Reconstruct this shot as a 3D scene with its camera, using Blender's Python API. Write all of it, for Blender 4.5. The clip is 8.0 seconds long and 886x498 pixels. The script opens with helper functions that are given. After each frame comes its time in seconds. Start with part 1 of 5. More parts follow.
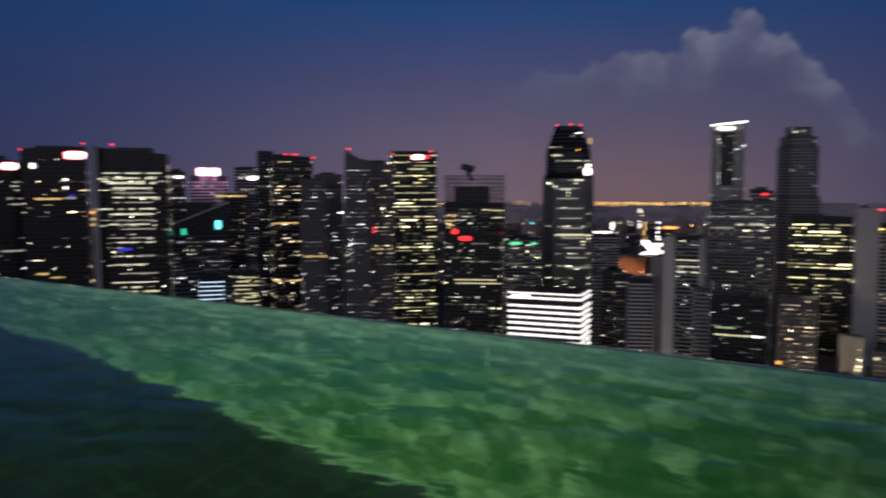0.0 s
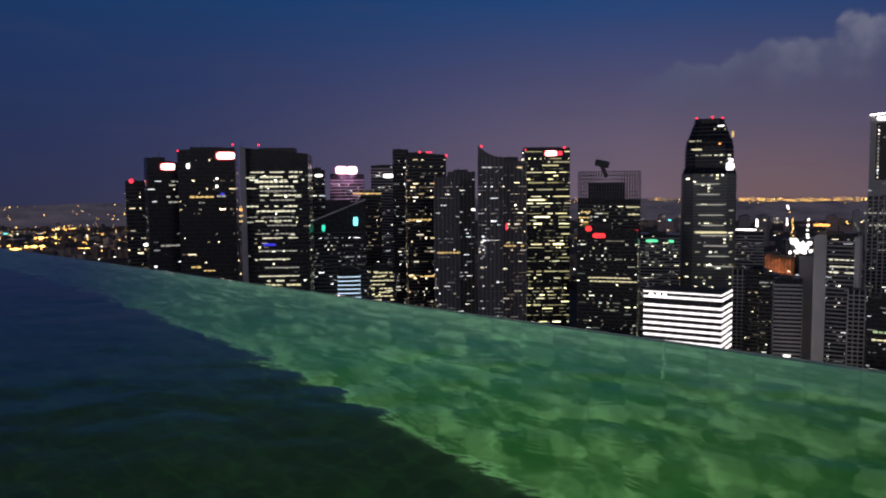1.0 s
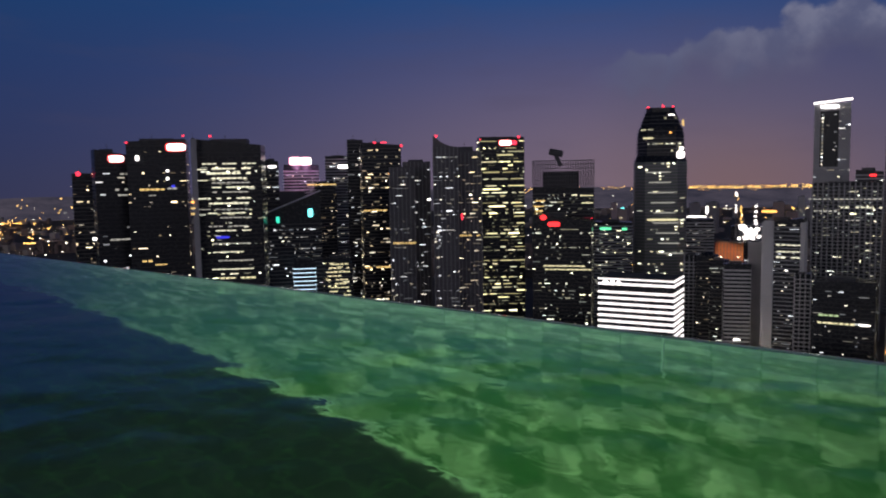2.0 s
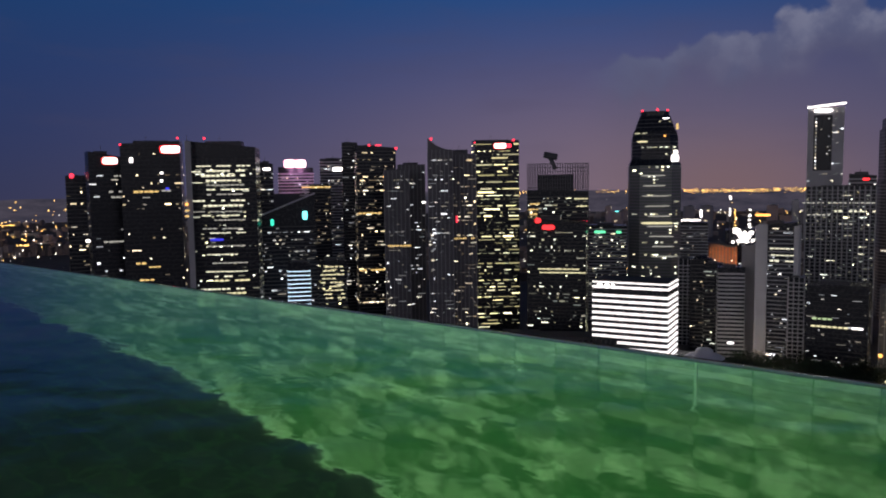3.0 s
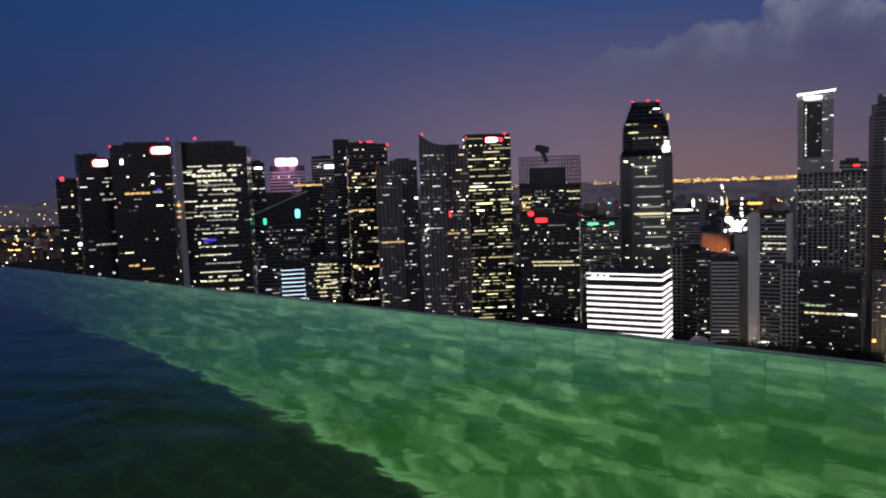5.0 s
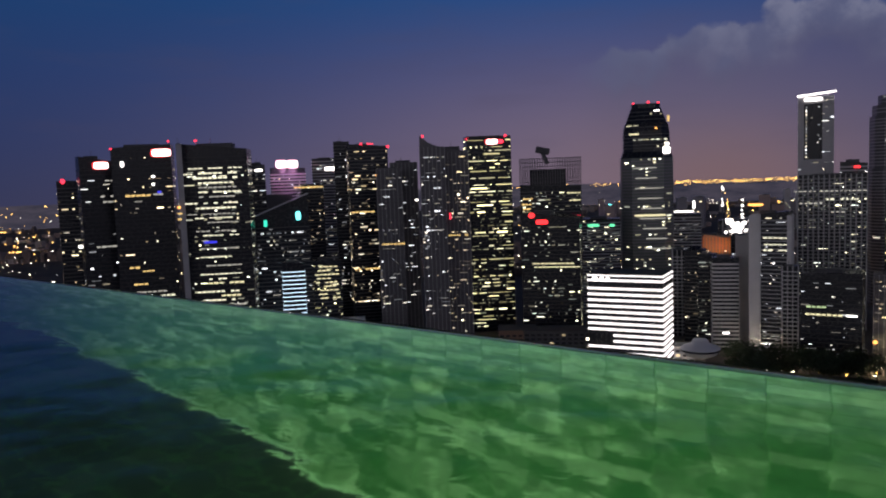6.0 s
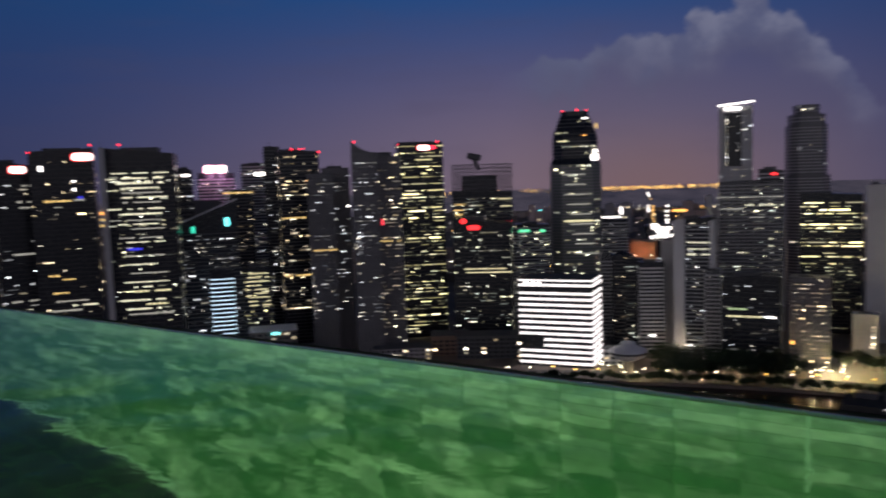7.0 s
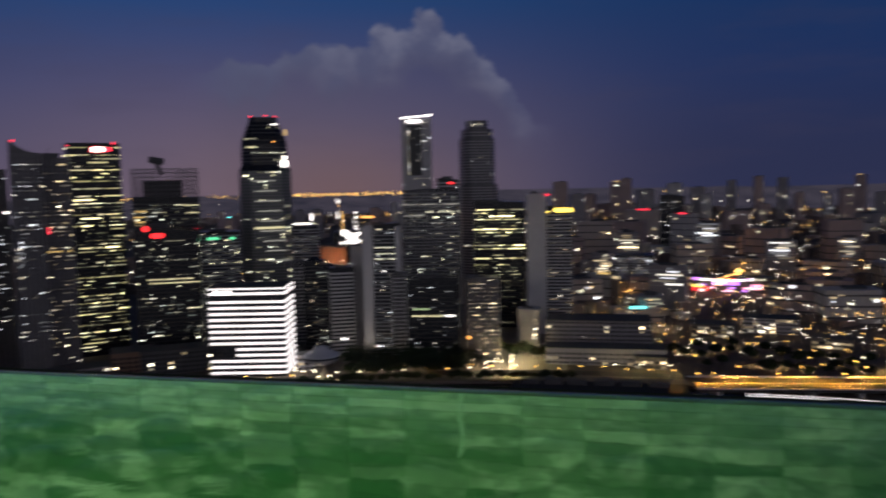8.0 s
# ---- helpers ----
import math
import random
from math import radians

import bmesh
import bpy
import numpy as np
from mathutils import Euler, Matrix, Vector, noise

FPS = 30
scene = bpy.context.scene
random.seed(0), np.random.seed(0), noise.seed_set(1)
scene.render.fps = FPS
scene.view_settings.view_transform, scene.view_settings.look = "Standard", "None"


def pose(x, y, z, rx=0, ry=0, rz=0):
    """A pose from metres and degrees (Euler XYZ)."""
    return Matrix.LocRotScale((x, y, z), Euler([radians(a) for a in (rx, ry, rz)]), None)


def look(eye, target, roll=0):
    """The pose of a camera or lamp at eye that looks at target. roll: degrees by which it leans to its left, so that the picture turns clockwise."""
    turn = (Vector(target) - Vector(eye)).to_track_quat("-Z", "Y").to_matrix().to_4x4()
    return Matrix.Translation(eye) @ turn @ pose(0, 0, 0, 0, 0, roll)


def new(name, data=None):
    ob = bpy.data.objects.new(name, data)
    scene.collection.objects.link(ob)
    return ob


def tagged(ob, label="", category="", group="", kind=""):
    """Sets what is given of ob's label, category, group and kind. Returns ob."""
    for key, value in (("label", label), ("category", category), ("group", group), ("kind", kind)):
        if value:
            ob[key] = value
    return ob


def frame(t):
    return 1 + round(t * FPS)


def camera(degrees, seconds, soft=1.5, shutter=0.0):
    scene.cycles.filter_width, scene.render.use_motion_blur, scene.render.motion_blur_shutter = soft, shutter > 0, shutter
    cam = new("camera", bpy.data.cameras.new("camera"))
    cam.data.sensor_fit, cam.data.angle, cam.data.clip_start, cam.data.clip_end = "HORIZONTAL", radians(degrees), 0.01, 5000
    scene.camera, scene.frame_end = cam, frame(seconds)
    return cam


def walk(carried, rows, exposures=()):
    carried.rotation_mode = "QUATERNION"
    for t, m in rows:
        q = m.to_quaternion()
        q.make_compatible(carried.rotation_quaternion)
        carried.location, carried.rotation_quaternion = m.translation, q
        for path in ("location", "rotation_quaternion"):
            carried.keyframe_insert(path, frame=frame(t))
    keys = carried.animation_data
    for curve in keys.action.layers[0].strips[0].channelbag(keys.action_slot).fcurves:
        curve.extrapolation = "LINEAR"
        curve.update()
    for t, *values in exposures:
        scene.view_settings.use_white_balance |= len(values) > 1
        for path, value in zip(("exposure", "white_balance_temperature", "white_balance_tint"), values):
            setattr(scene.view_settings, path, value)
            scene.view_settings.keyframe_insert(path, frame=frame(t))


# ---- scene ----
# The plan: the pool's overflow edge runs through the origin along ALONG and the city lies
# beyond it, towards OUT. Ground is z = 0, the pool's water stands at WATER.
cam = camera(58.3, 8.0, soft=2.0, shutter=0.5)
WATER = 191.0
ALONG = Vector((0.8281, -0.5606, 0))
OUT = Vector((0.5606, 0.8281, 0))

# seconds, metres back from the edge, metres along it, height over the water, yaw, pitch, roll
ROWS = [
    (0.0, 1.67, 1.00, 0.355, 0.0, -4.31, 0.12),
    (0.2, 1.67, 0.98, 0.355, 4.08, -4.45, 0.12),
    (0.5, 1.67, 0.95, 0.356, 7.42, -4.64, 0.02),
    (1.0, 1.66, 0.88, 0.357, 9.51, -4.49, 0.47),
    (1.5, 1.65, 0.81, 0.355, 8.60, -4.53, 0.63),
    (2.0, 1.60, 0.74, 0.351, 6.29, -5.24, 0.95),
    (2.2, 1.587, 0.71, 0.350, 5.81, -5.27, 1.20),
    (3.3, 1.42, 0.55, 0.346, 5.95, -4.72, 0.72),
    (3.5, 1.44, 0.515, 0.346, 5.87, -4.51, 0.96),
    (4.0, 1.47, 0.41, 0.349, 5.07, -4.61, 1.66),
    (4.5, 1.52, 0.328, 0.352, 4.71, -4.86, 1.70),
    (5.0, 1.53, 0.27, 0.355, 5.32, -5.40, 2.03),
    (5.2, 1.52, 0.262, 0.356, 5.44, -5.47, 2.07),
    (6.3, 1.32, 0.225, 0.366, 5.22, -5.11, 2.17),
    (6.5, 1.27, 0.222, 0.367, 4.48, -5.02, 2.36),
    (7.0, 1.27, 0.22, 0.366, 0.48, -5.02, 1.95),
    (7.3, 1.27, 0.235, 0.365, -5.63, -5.12, 1.65),
    (7.5, 1.285, 0.25, 0.364, -9.54, -5.30, 1.55),
    (7.7, 1.295, 0.26, 0.364, -14.60, -5.31, 1.15),
    (8.0, 1.32, 0.27, 0.364, -21.52, -5.13, 1.13),
]


def eye_at(back, along, up):
    return ALONG * along - OUT * back + Vector((0, 0, WATER + up))


walk(cam, [(t, pose(*eye_at(b, a, u), 90 + pitch, roll, yaw)) for t, b, a, u, yaw, pitch, roll in ROWS],
     [(0.0, 0.0), (1.0, 0.02), (1.5, 0.2), (2.0, 0.22), (3.5, 0.25), (4.5, 0.22), (6.5, 0.28), (7.0, 0.2), (7.5, 0.0), (8.0, -0.03)])

# ---- dusk sky ----
world = bpy.data.worlds.new("dusk_sky")
scene.world = world
world.use_nodes = True


class Nodes:
    """Short hand for node trees."""

    def __init__(self, tree):
        self.t = tree
        tree.nodes.clear()

    def n(self, kind, props=None, **ins):
        node = self.t.nodes.new(kind)
        p = props or {}
        if "operation" in p:
            node.operation, node.use_clamp = p["operation"], p.get("use_clamp", False)
        if "data_type" in p:
            node.data_type, node.blend_type = p["data_type"], p["blend_type"]
        if "interpolation_type" in p:
            node.interpolation_type = p["interpolation_type"]
        if "noise_dimensions" in p:
            node.noise_dimensions = p["noise_dimensions"]
        for k, val in ins.items():
            key = int(k[1:]) if k[0] == "i" and k[1:].isdigit() else k.replace("_", " ")
            if isinstance(val, bpy.types.NodeSocket):
                self.t.links.new(val, node.inputs[key])
            else:
                node.inputs[key].default_value = val
        return node

    def m(self, op, a, b=0.0, c=0.0, clamp=False):
        return self.n("ShaderNodeMath", {"operation": op, "use_clamp": clamp}, i0=a, i1=b, i2=c).outputs[0]

    def ramp(self, fac, stops, interp="LINEAR"):
        r = self.n("ShaderNodeValToRGB", Fac=fac)
        r.color_ramp.interpolation = interp
        els = r.color_ramp.elements
        while len(els) < len(stops):
            els.new(0.5)
        for e, (p, c) in zip(els, stops):
            e.position, e.color = p, (*c, 1)
        return r.outputs["Color"]

    def mix(self, fac, a, b, blend="MIX"):
        return self.n("ShaderNodeMix", {"data_type": "RGBA", "blend_type": blend}, i0=fac, i6=a, i7=b).outputs[2]

    def step(self, x, a, b):
        return self.n("ShaderNodeMapRange", {"interpolation_type": "SMOOTHSTEP"}, Value=x, From_Min=a, From_Max=b).outputs[0]


def build_sky():
    k = Nodes(world.node_tree)
    way = k.n("ShaderNodeTexCoord").outputs["Generated"]
    s = k.n("ShaderNodeSeparateXYZ", Vector=way)
    x, y, z = s.outputs
    el = k.m("MULTIPLY", k.m("ARCSINE", z), 57.2958)
    az = k.m("MULTIPLY", k.m("ARCTAN2", x, y), 57.2958)
    # blue overhead, violet towards the horizon
    base = k.ramp(k.m("DIVIDE", k.m("ADD", el, 2), 42), [
        (0.0, (0.030, 0.034, 0.080)), (0.12, (0.022, 0.036, 0.108)), (0.22, (0.017, 0.039, 0.128)), (0.30, (0.014, 0.043, 0.140)),
        (0.35, (0.011, 0.046, 0.148)), (0.375, (0.010, 0.036, 0.108)), (0.42, (0.010, 0.024, 0.056)), (0.50, (0.010, 0.017, 0.030)), (1.0, (0.006, 0.011, 0.022))])
    # brighter over the town than away from it
    over = k.m("POWER", 2.718, k.m("MULTIPLY", k.m("POWER", k.m("DIVIDE", k.m("SUBTRACT", az, 3), 26), 2), -1))
    base = k.n("ShaderNodeHueSaturation", Color=base, Value=k.m("ADD", 0.82, k.m("MULTIPLY", over, 0.38))).outputs[0]
    # the town's glow on the haze
    glow_az = k.m("POWER", 2.718, k.m("MULTIPLY", k.m("POWER", k.m("DIVIDE", k.m("SUBTRACT", az, 7.0), 25), 2), -1))
    glow_el = k.m("SUBTRACT", 1, k.step(el, -2.5, 14.5))
    warm = k.mix(k.m("MULTIPLY", k.m("MULTIPLY", glow_az, glow_el), 0.9), base, (0.172, 0.124, 0.165, 1))
    low = k.m("MULTIPLY", k.m("SUBTRACT", 1, k.step(el, -1.5, 5.0)), k.m("POWER", 2.718, k.m("MULTIPLY", k.m("POWER", k.m("DIVIDE", k.m("SUBTRACT", az, 14), 8), 2), -1)))
    warm = k.mix(k.m("MULTIPLY", low, 0.6), warm, (0.200, 0.108, 0.092, 1))
    # away to the north the sky is darker
    dark = k.m("MULTIPLY", k.step(az, 27, 44), k.m("SUBTRACT", 1, k.step(el, 0, 8)))
    warm = k.mix(k.m("MULTIPLY", dark, 0.75), warm, (0.036, 0.034, 0.062, 1))
    # the lit town behind lights the haze low in the east
    behind = k.m("MULTIPLY", k.step(k.m("MULTIPLY", y, -1), -0.25, 0.9), k.m("SUBTRACT", 1, k.step(el, 2, 32)))
    warm = k.mix(behind, warm, (0.43, 0.40, 0.42, 1))
    warm = k.mix(k.m("MULTIPLY", k.step(az, 22, 44), 0.35), warm, (0.008, 0.024, 0.100, 1))
    # one heap of cloud
    wob = k.n("ShaderNodeTexNoise", Vector=way, Scale=24, Detail=5, Roughness=0.55).outputs[0]
    soft_way = k.mix(0.035, way, k.n("ShaderNodeTexNoise", Vector=way, Scale=30, Detail=3).outputs["Color"])
    puff = k.n("ShaderNodeTexVoronoi", Vector=soft_way, Scale=19).outputs["Distance"]
    small = k.n("ShaderNodeTexVoronoi", Vector=soft_way, Scale=38).outputs["Distance"]
    bump = k.m("ADD", k.m("MULTIPLY", k.m("SUBTRACT", 0.45, puff), 1.9), k.m("MULTIPLY", k.m("SUBTRACT", 0.45, small), 1.2))
    bump = k.m("ADD", bump, k.m("MULTIPLY", k.m("SUBTRACT", wob, 0.5), 1.6))
    # the top edge climbs from az 5 to az 22 and falls away by az 28
    top = k.n("ShaderNodeFloatCurve", Value=k.m("DIVIDE", k.m("SUBTRACT", az, -4), 36))
    cur = top.mapping.curves[0]
    pts = [(0.0, 0.35), (0.20, 0.50), (0.28, 0.61), (0.39, 0.67), (0.53, 0.71), (0.56, 0.71), (0.61, 0.77), (0.686, 0.81), (0.735, 0.76), (0.79, 0.66), (0.83, 0.54), (0.87, 0.38), (1.0, 0.10)]
    while len(cur.points) < len(pts):
        cur.points.new(0.5, 0.5)
    for p, (a, b) in zip(cur.points, pts):
        p.location = (a, b)
        p.handle_type = "AUTO"
    top.mapping.update()
    height = k.m("ADD", k.m("MULTIPLY", top.outputs[0], 14), bump)
    inside = k.step(k.m("SUBTRACT", height, el), -0.1, 0.6)
    deep = k.step(k.m("SUBTRACT", height, el), 0.2, 5.0)
    side = k.m("MULTIPLY", k.step(az, 3.5, 8), k.m("SUBTRACT", 1, k.step(az, 23.5, 30.0)))
    rim = k.mix(k.m("MULTIPLY", k.step(wob, 0.36, 0.66), k.step(az, 6, 20)), (0.084, 0.092, 0.165, 1), (0.155, 0.160, 0.235, 1))
    cloud = k.mix(deep, rim, (0.082, 0.074, 0.112, 1))
    body = k.m("MULTIPLY", k.m("MULTIPLY", inside, side), k.m("SUBTRACT", 0.92, k.m("MULTIPLY", deep, 0.72)))
    # faint streaks of haze elsewhere
    haze = k.n("ShaderNodeTexNoise", Vector=k.n("ShaderNodeMapping", Vector=way, Scale=(3, 3, 14)).outputs[0], Scale=2.2, Detail=5).outputs[0]
    warm = k.mix(k.m("MULTIPLY", k.step(haze, 0.45, 0.8), 0.15), warm, (0.060, 0.050, 0.085, 1))
    col = k.mix(body, warm, cloud)
    bg = k.n("ShaderNodeBackground", Color=col, Strength=1.0)
    k.n("ShaderNodeOutputWorld", Surface=bg.outputs[0])


build_sky()

# the last of the daylight: a very weak, very wide sun far down in the west
sun = new("sun", bpy.data.lights.new("sun", "SUN"))
sun.data.energy, sun.data.angle, sun.data.color = 0.03, radians(40), (0.75, 0.8, 1.0)
sun.matrix_world = look((0, 0, 400), (260, 400, 300))


# ---- materials ----
def material(name, build):
    mat = bpy.data.materials.new(name)
    mat.use_nodes = True
    k = Nodes(mat.node_tree)
    k.n("ShaderNodeOutputMaterial", Surface=build(k))
    return mat


def surface(name, colour, rough=0.6, metal=0.0, vary=0.25, scale=0.15, fine=2.0, bump=0.0, spread=0.0, spec=0.5):
    """A painted, stone or glass surface with blotches at two sizes, and a shift from piece to piece."""
    def build(k):
        pos = k.n("ShaderNodeTexCoord").outputs["Object"]
        a = k.n("ShaderNodeTexNoise", Vector=pos, Scale=scale, Detail=4).outputs[0]
        b = k.n("ShaderNodeTexNoise", Vector=pos, Scale=fine, Detail=6, Roughness=0.6).outputs[0]
        f = k.m("ADD", k.m("MULTIPLY", k.m("SUBTRACT", a, 0.5), 2 * vary), k.m("MULTIPLY", k.m("SUBTRACT", b, 0.5), vary))
        if spread:
            r = k.n("ShaderNodeObjectInfo").outputs["Random"]
            f = k.m("ADD", f, k.m("MULTIPLY", k.m("SUBTRACT", r, 0.5), spread))
        c = k.n("ShaderNodeHueSaturation", Color=(*colour, 1), Value=k.m("ADD", 1.0, f)).outputs[0]
        ro = k.m("ADD", rough, k.m("MULTIPLY", k.m("SUBTRACT", b, 0.5), 0.25), clamp=True)
        p = k.n("ShaderNodeBsdfPrincipled", Base_Color=c, Roughness=ro, Metallic=metal, Specular_IOR_Level=spec)
        if bump:
            k.t.links.new(k.n("ShaderNodeBump", Height=b, Strength=bump, Distance=0.02).outputs[0], p.inputs["Normal"])
        return p.outputs[0]
    return material(name, build)


def glow(name, colour, strength, spread=0.0, other=None):
    """Something that gives off light; spread makes some pieces weaker than others."""
    def build(k):
        r = k.n("ShaderNodeObjectInfo").outputs["Random"]
        c = (*colour, 1)
        if other:
            c = k.mix(k.step(r, 0.35, 0.95), c, (*other, 1))
        s = strength
        if spread:
            w = k.n("ShaderNodeTexWhiteNoise", {"noise_dimensions": "1D"}, W=k.m("MULTIPLY", r, 917.0)).outputs[0]
            s = k.m("MULTIPLY", strength, k.m("ADD", 1 - spread, k.m("MULTIPLY", k.m("POWER", w, 3.0), 3 * spread)))
        return k.n("ShaderNodeEmission", Color=c, Strength=s).outputs[0]
    return material(name, build)


GLASS = surface("dark_curtain_glass", (0.024, 0.026, 0.034), 0.26, 0.0, 0.35, 0.06, 0.4, spec=0.45)
SLAB = surface("dark_spandrel", (0.095, 0.095, 0.105), 0.5, 0.0, 0.25, 0.08, 1.2)
BLACK = surface("black_spandrel", (0.026, 0.027, 0.034), 0.4, 0.0, 0.3, 0.08, 1.2)
GREY = surface("grey_concrete", (0.58, 0.56, 0.57), 0.8, 0.0, 0.22, 0.05, 0.7, 0.2)
PALE = surface("pale_cladding", (0.76, 0.74, 0.76), 0.65, 0.0, 0.18, 0.05, 0.9)
GLASS_GREY = surface("grey_curtain_glass", (0.135, 0.130, 0.145), 0.35, 0.0, 0.35, 0.05, 0.5, spec=0.7)
GLASS_GREEN = surface("grey_green_glass", (0.20, 0.225, 0.21), 0.32, 0.0, 0.4, 0.05, 0.5, spec=0.7)
FIN = surface("grey_fins", (0.36, 0.34, 0.36), 0.6, 0.0, 0.25, 0.06, 0.9)
LOUVRE = surface("louvre_bands", (0.56, 0.55, 0.57), 0.6, 0.0, 0.25, 0.06, 0.9)
ROOF = surface("roof_gravel", (0.12, 0.12, 0.12), 0.9, 0.0, 0.3, 0.1, 1.4)
STEEL = surface("roof_steel", (0.20, 0.19, 0.21), 0.5, 0.4, 0.2, 0.1, 1.0)
BROWN = surface("brown_stone", (0.30, 0.19, 0.14), 0.75, 0.0, 0.25, 0.08, 1.0)
ORANGE_RIB = surface("orange_ribs", (0.55, 0.20, 0.09), 0.6, 0.0, 0.2, 0.1, 1.0)
BEIGE = surface("beige_render", (0.60, 0.52, 0.48), 0.8, 0.0, 0.25, 0.05, 0.7)
ROSE = surface("rose_render", (0.52, 0.40, 0.38), 0.8, 0.0, 0.25, 0.05, 0.7)
SOIL = surface("town_ground", (0.16, 0.13, 0.11), 0.9, 0.0, 0.6, 0.006, 0.06)
ROADM = surface("asphalt", (0.055, 0.053, 0.052), 0.85, 0.0, 0.3, 0.05, 0.9)
PAVE = surface("paving", (0.22, 0.20, 0.18), 0.8, 0.0, 0.25, 0.05, 0.8)
LEAF = surface("leaves", (0.020, 0.038, 0.014), 0.7, 0.0, 0.5, 0.3, 1.5, spread=0.4)
BARK = surface("bark", (0.10, 0.075, 0.05), 0.9, 0.0, 0.3, 1.0, 6.0)
TINT = {
    "warm": glow("lit_rooms_warm", (1.0, 0.76, 0.44), 2.0, 0.85, (1.0, 0.90, 0.70)),
    "cool": glow("lit_rooms_white", (0.92, 0.93, 1.0), 1.35, 0.85, (1.0, 0.86, 0.62)),
    "ivory": glow("lit_rooms_ivory", (1.0, 0.92, 0.60), 1.65, 0.85, (0.95, 0.95, 0.78)),
    "yellow": glow("lit_rooms_yellow", (1.0, 0.88, 0.44), 1.8, 0.8, (1.0, 0.93, 0.62)),
}
SIGN = {
    "white": glow("sign_white", (1.0, 0.92, 0.88), 3.2), "red": glow("beacon_red", (1.0, 0.035, 0.07), 2.2),
    "hot": glow("sign_red", (1.0, 0.035, 0.04), 2.0), "pink": glow("sign_pink", (1.0, 0.36, 0.52), 2.6),
    "teal": glow("sign_teal", (0.05, 0.75, 0.50), 1.2), "cyan": glow("sign_cyan", (0.18, 0.95, 0.95), 2.2),
    "green": glow("sign_green", (0.16, 0.95, 0.45), 1.1), "blue": glow("sign_blue", (0.06, 0.06, 0.9), 0.8),
    "gold": glow("lit_gold_floor", (1.0, 0.66, 0.24), 0.85), "orange": glow("sign_orange", (1.0, 0.42, 0.10), 2.2),
    "yellow": glow("sign_yellow", (1.0, 0.72, 0.12), 2.6), "greenish": glow("lit_green_floor", (0.62, 0.8, 0.42), 0.7),
    "ivory": glow("lit_ivory_floor", (1.0, 0.95, 0.70), 0.95), "dim": glow("lit_dim_floor", (0.95, 0.90, 0.80), 0.38),
    "yellowish": glow("lit_yellow_floor", (0.95, 0.85, 0.5), 0.9),
}


def small_rooms(name, colour, other, strength):
    """Countless dim rooms: each pane has a tint and a brightness of its own."""
    def build(k):
        r = k.n("ShaderNodeNewGeometry").outputs["Random Per Island"]
        w = k.n("ShaderNodeTexWhiteNoise", {"noise_dimensions": "1D"}, W=k.m("MULTIPLY", r, 613.0)).outputs[0]
        s = k.m("MULTIPLY", strength, k.m("ADD", 0.07, k.m("POWER", w, 4.0)))
        return k.n("ShaderNodeEmission", Color=k.mix(r, (*colour, 1), (*other, 1)), Strength=s).outputs[0]
    return material(name, build)


DIM_ROOMS = {
    "warm": small_rooms("dim_rooms_warm", (1.0, 0.72, 0.44), (1.0, 0.90, 0.76), 1.9),
    "cool": small_rooms("dim_rooms_white", (0.80, 0.88, 1.0), (1.0, 0.88, 0.72), 1.9),
    "ivory": small_rooms("dim_rooms_ivory", (1.0, 0.90, 0.66), (0.82, 0.92, 0.86), 1.9),
    "yellow": small_rooms("dim_rooms_yellow", (1.0, 0.86, 0.48), (0.88, 0.92, 0.66), 1.9),
}
LED_WHITE = glow("led_white", (1.0, 0.92, 0.92), 1.6)
LED_BLUE = glow("led_blue", (0.60, 0.80, 1.0), 1.5)
SODIUM = glow("sodium_lamp", (1.0, 0.55, 0.12), 6.0)
STREET_WHITE = glow("street_lamp_white", (1.0, 0.88, 0.64), 7.0)
FAR_GOLD = glow("far_gold_lights", (1.0, 0.52, 0.13), 5.5)
FAR_WHITE = glow("far_white_lights", (1.0, 0.88, 0.72), 6.5)


def tile_material(name, colour, light, per_island):
    """Glazed pool tile: every tile has its own depth of green, some are much paler."""
    def build(k):
        pos = k.n("ShaderNodeNewGeometry").outputs["Position"]
        if per_island:
            r = k.n("ShaderNodeNewGeometry").outputs["Random Per Island"]
        else:
            r = k.n("ShaderNodeObjectInfo").outputs["Random"]
        mottling = k.n("ShaderNodeTexNoise", Vector=pos, Scale=34, Detail=6, Roughness=0.65).outputs[0]
        cloudy = k.n("ShaderNodeTexNoise", Vector=pos, Scale=13, Detail=5, Roughness=0.6).outputs[0]
        worn = k.m("MULTIPLY", k.step(cloudy, 0.46, 0.70), k.m("ADD", 0.30, k.m("MULTIPLY", r, 0.60)))
        # paler towards the waterline: the water's sky reflection painted into the tile colour
        scale = k.m("MULTIPLY", k.step(k.n("ShaderNodeSeparateXYZ", Vector=pos).outputs[2], WATER - 0.42, WATER), k.m("ADD", 0.22, k.m("MULTIPLY", cloudy, 0.6)))
        c = k.mix(k.m("ADD", k.m("ADD", k.m("MULTIPLY", k.m("POWER", r, 2.2), 0.5), scale), worn, clamp=True), (*colour, 1), (*light, 1))
        c = k.n("ShaderNodeHueSaturation", Color=c, Value=k.m("ADD", 0.42, k.m("MULTIPLY", mottling, 1.15))).outputs[0]
        p = k.n("ShaderNodeBsdfPrincipled", Base_Color=c, Roughness=0.35)
        k.t.links.new(k.n("ShaderNodeBump", Height=mottling, Strength=0.15, Distance=0.003).outputs[0], p.inputs["Normal"])
        return p.outputs[0]
    return material(name, build)


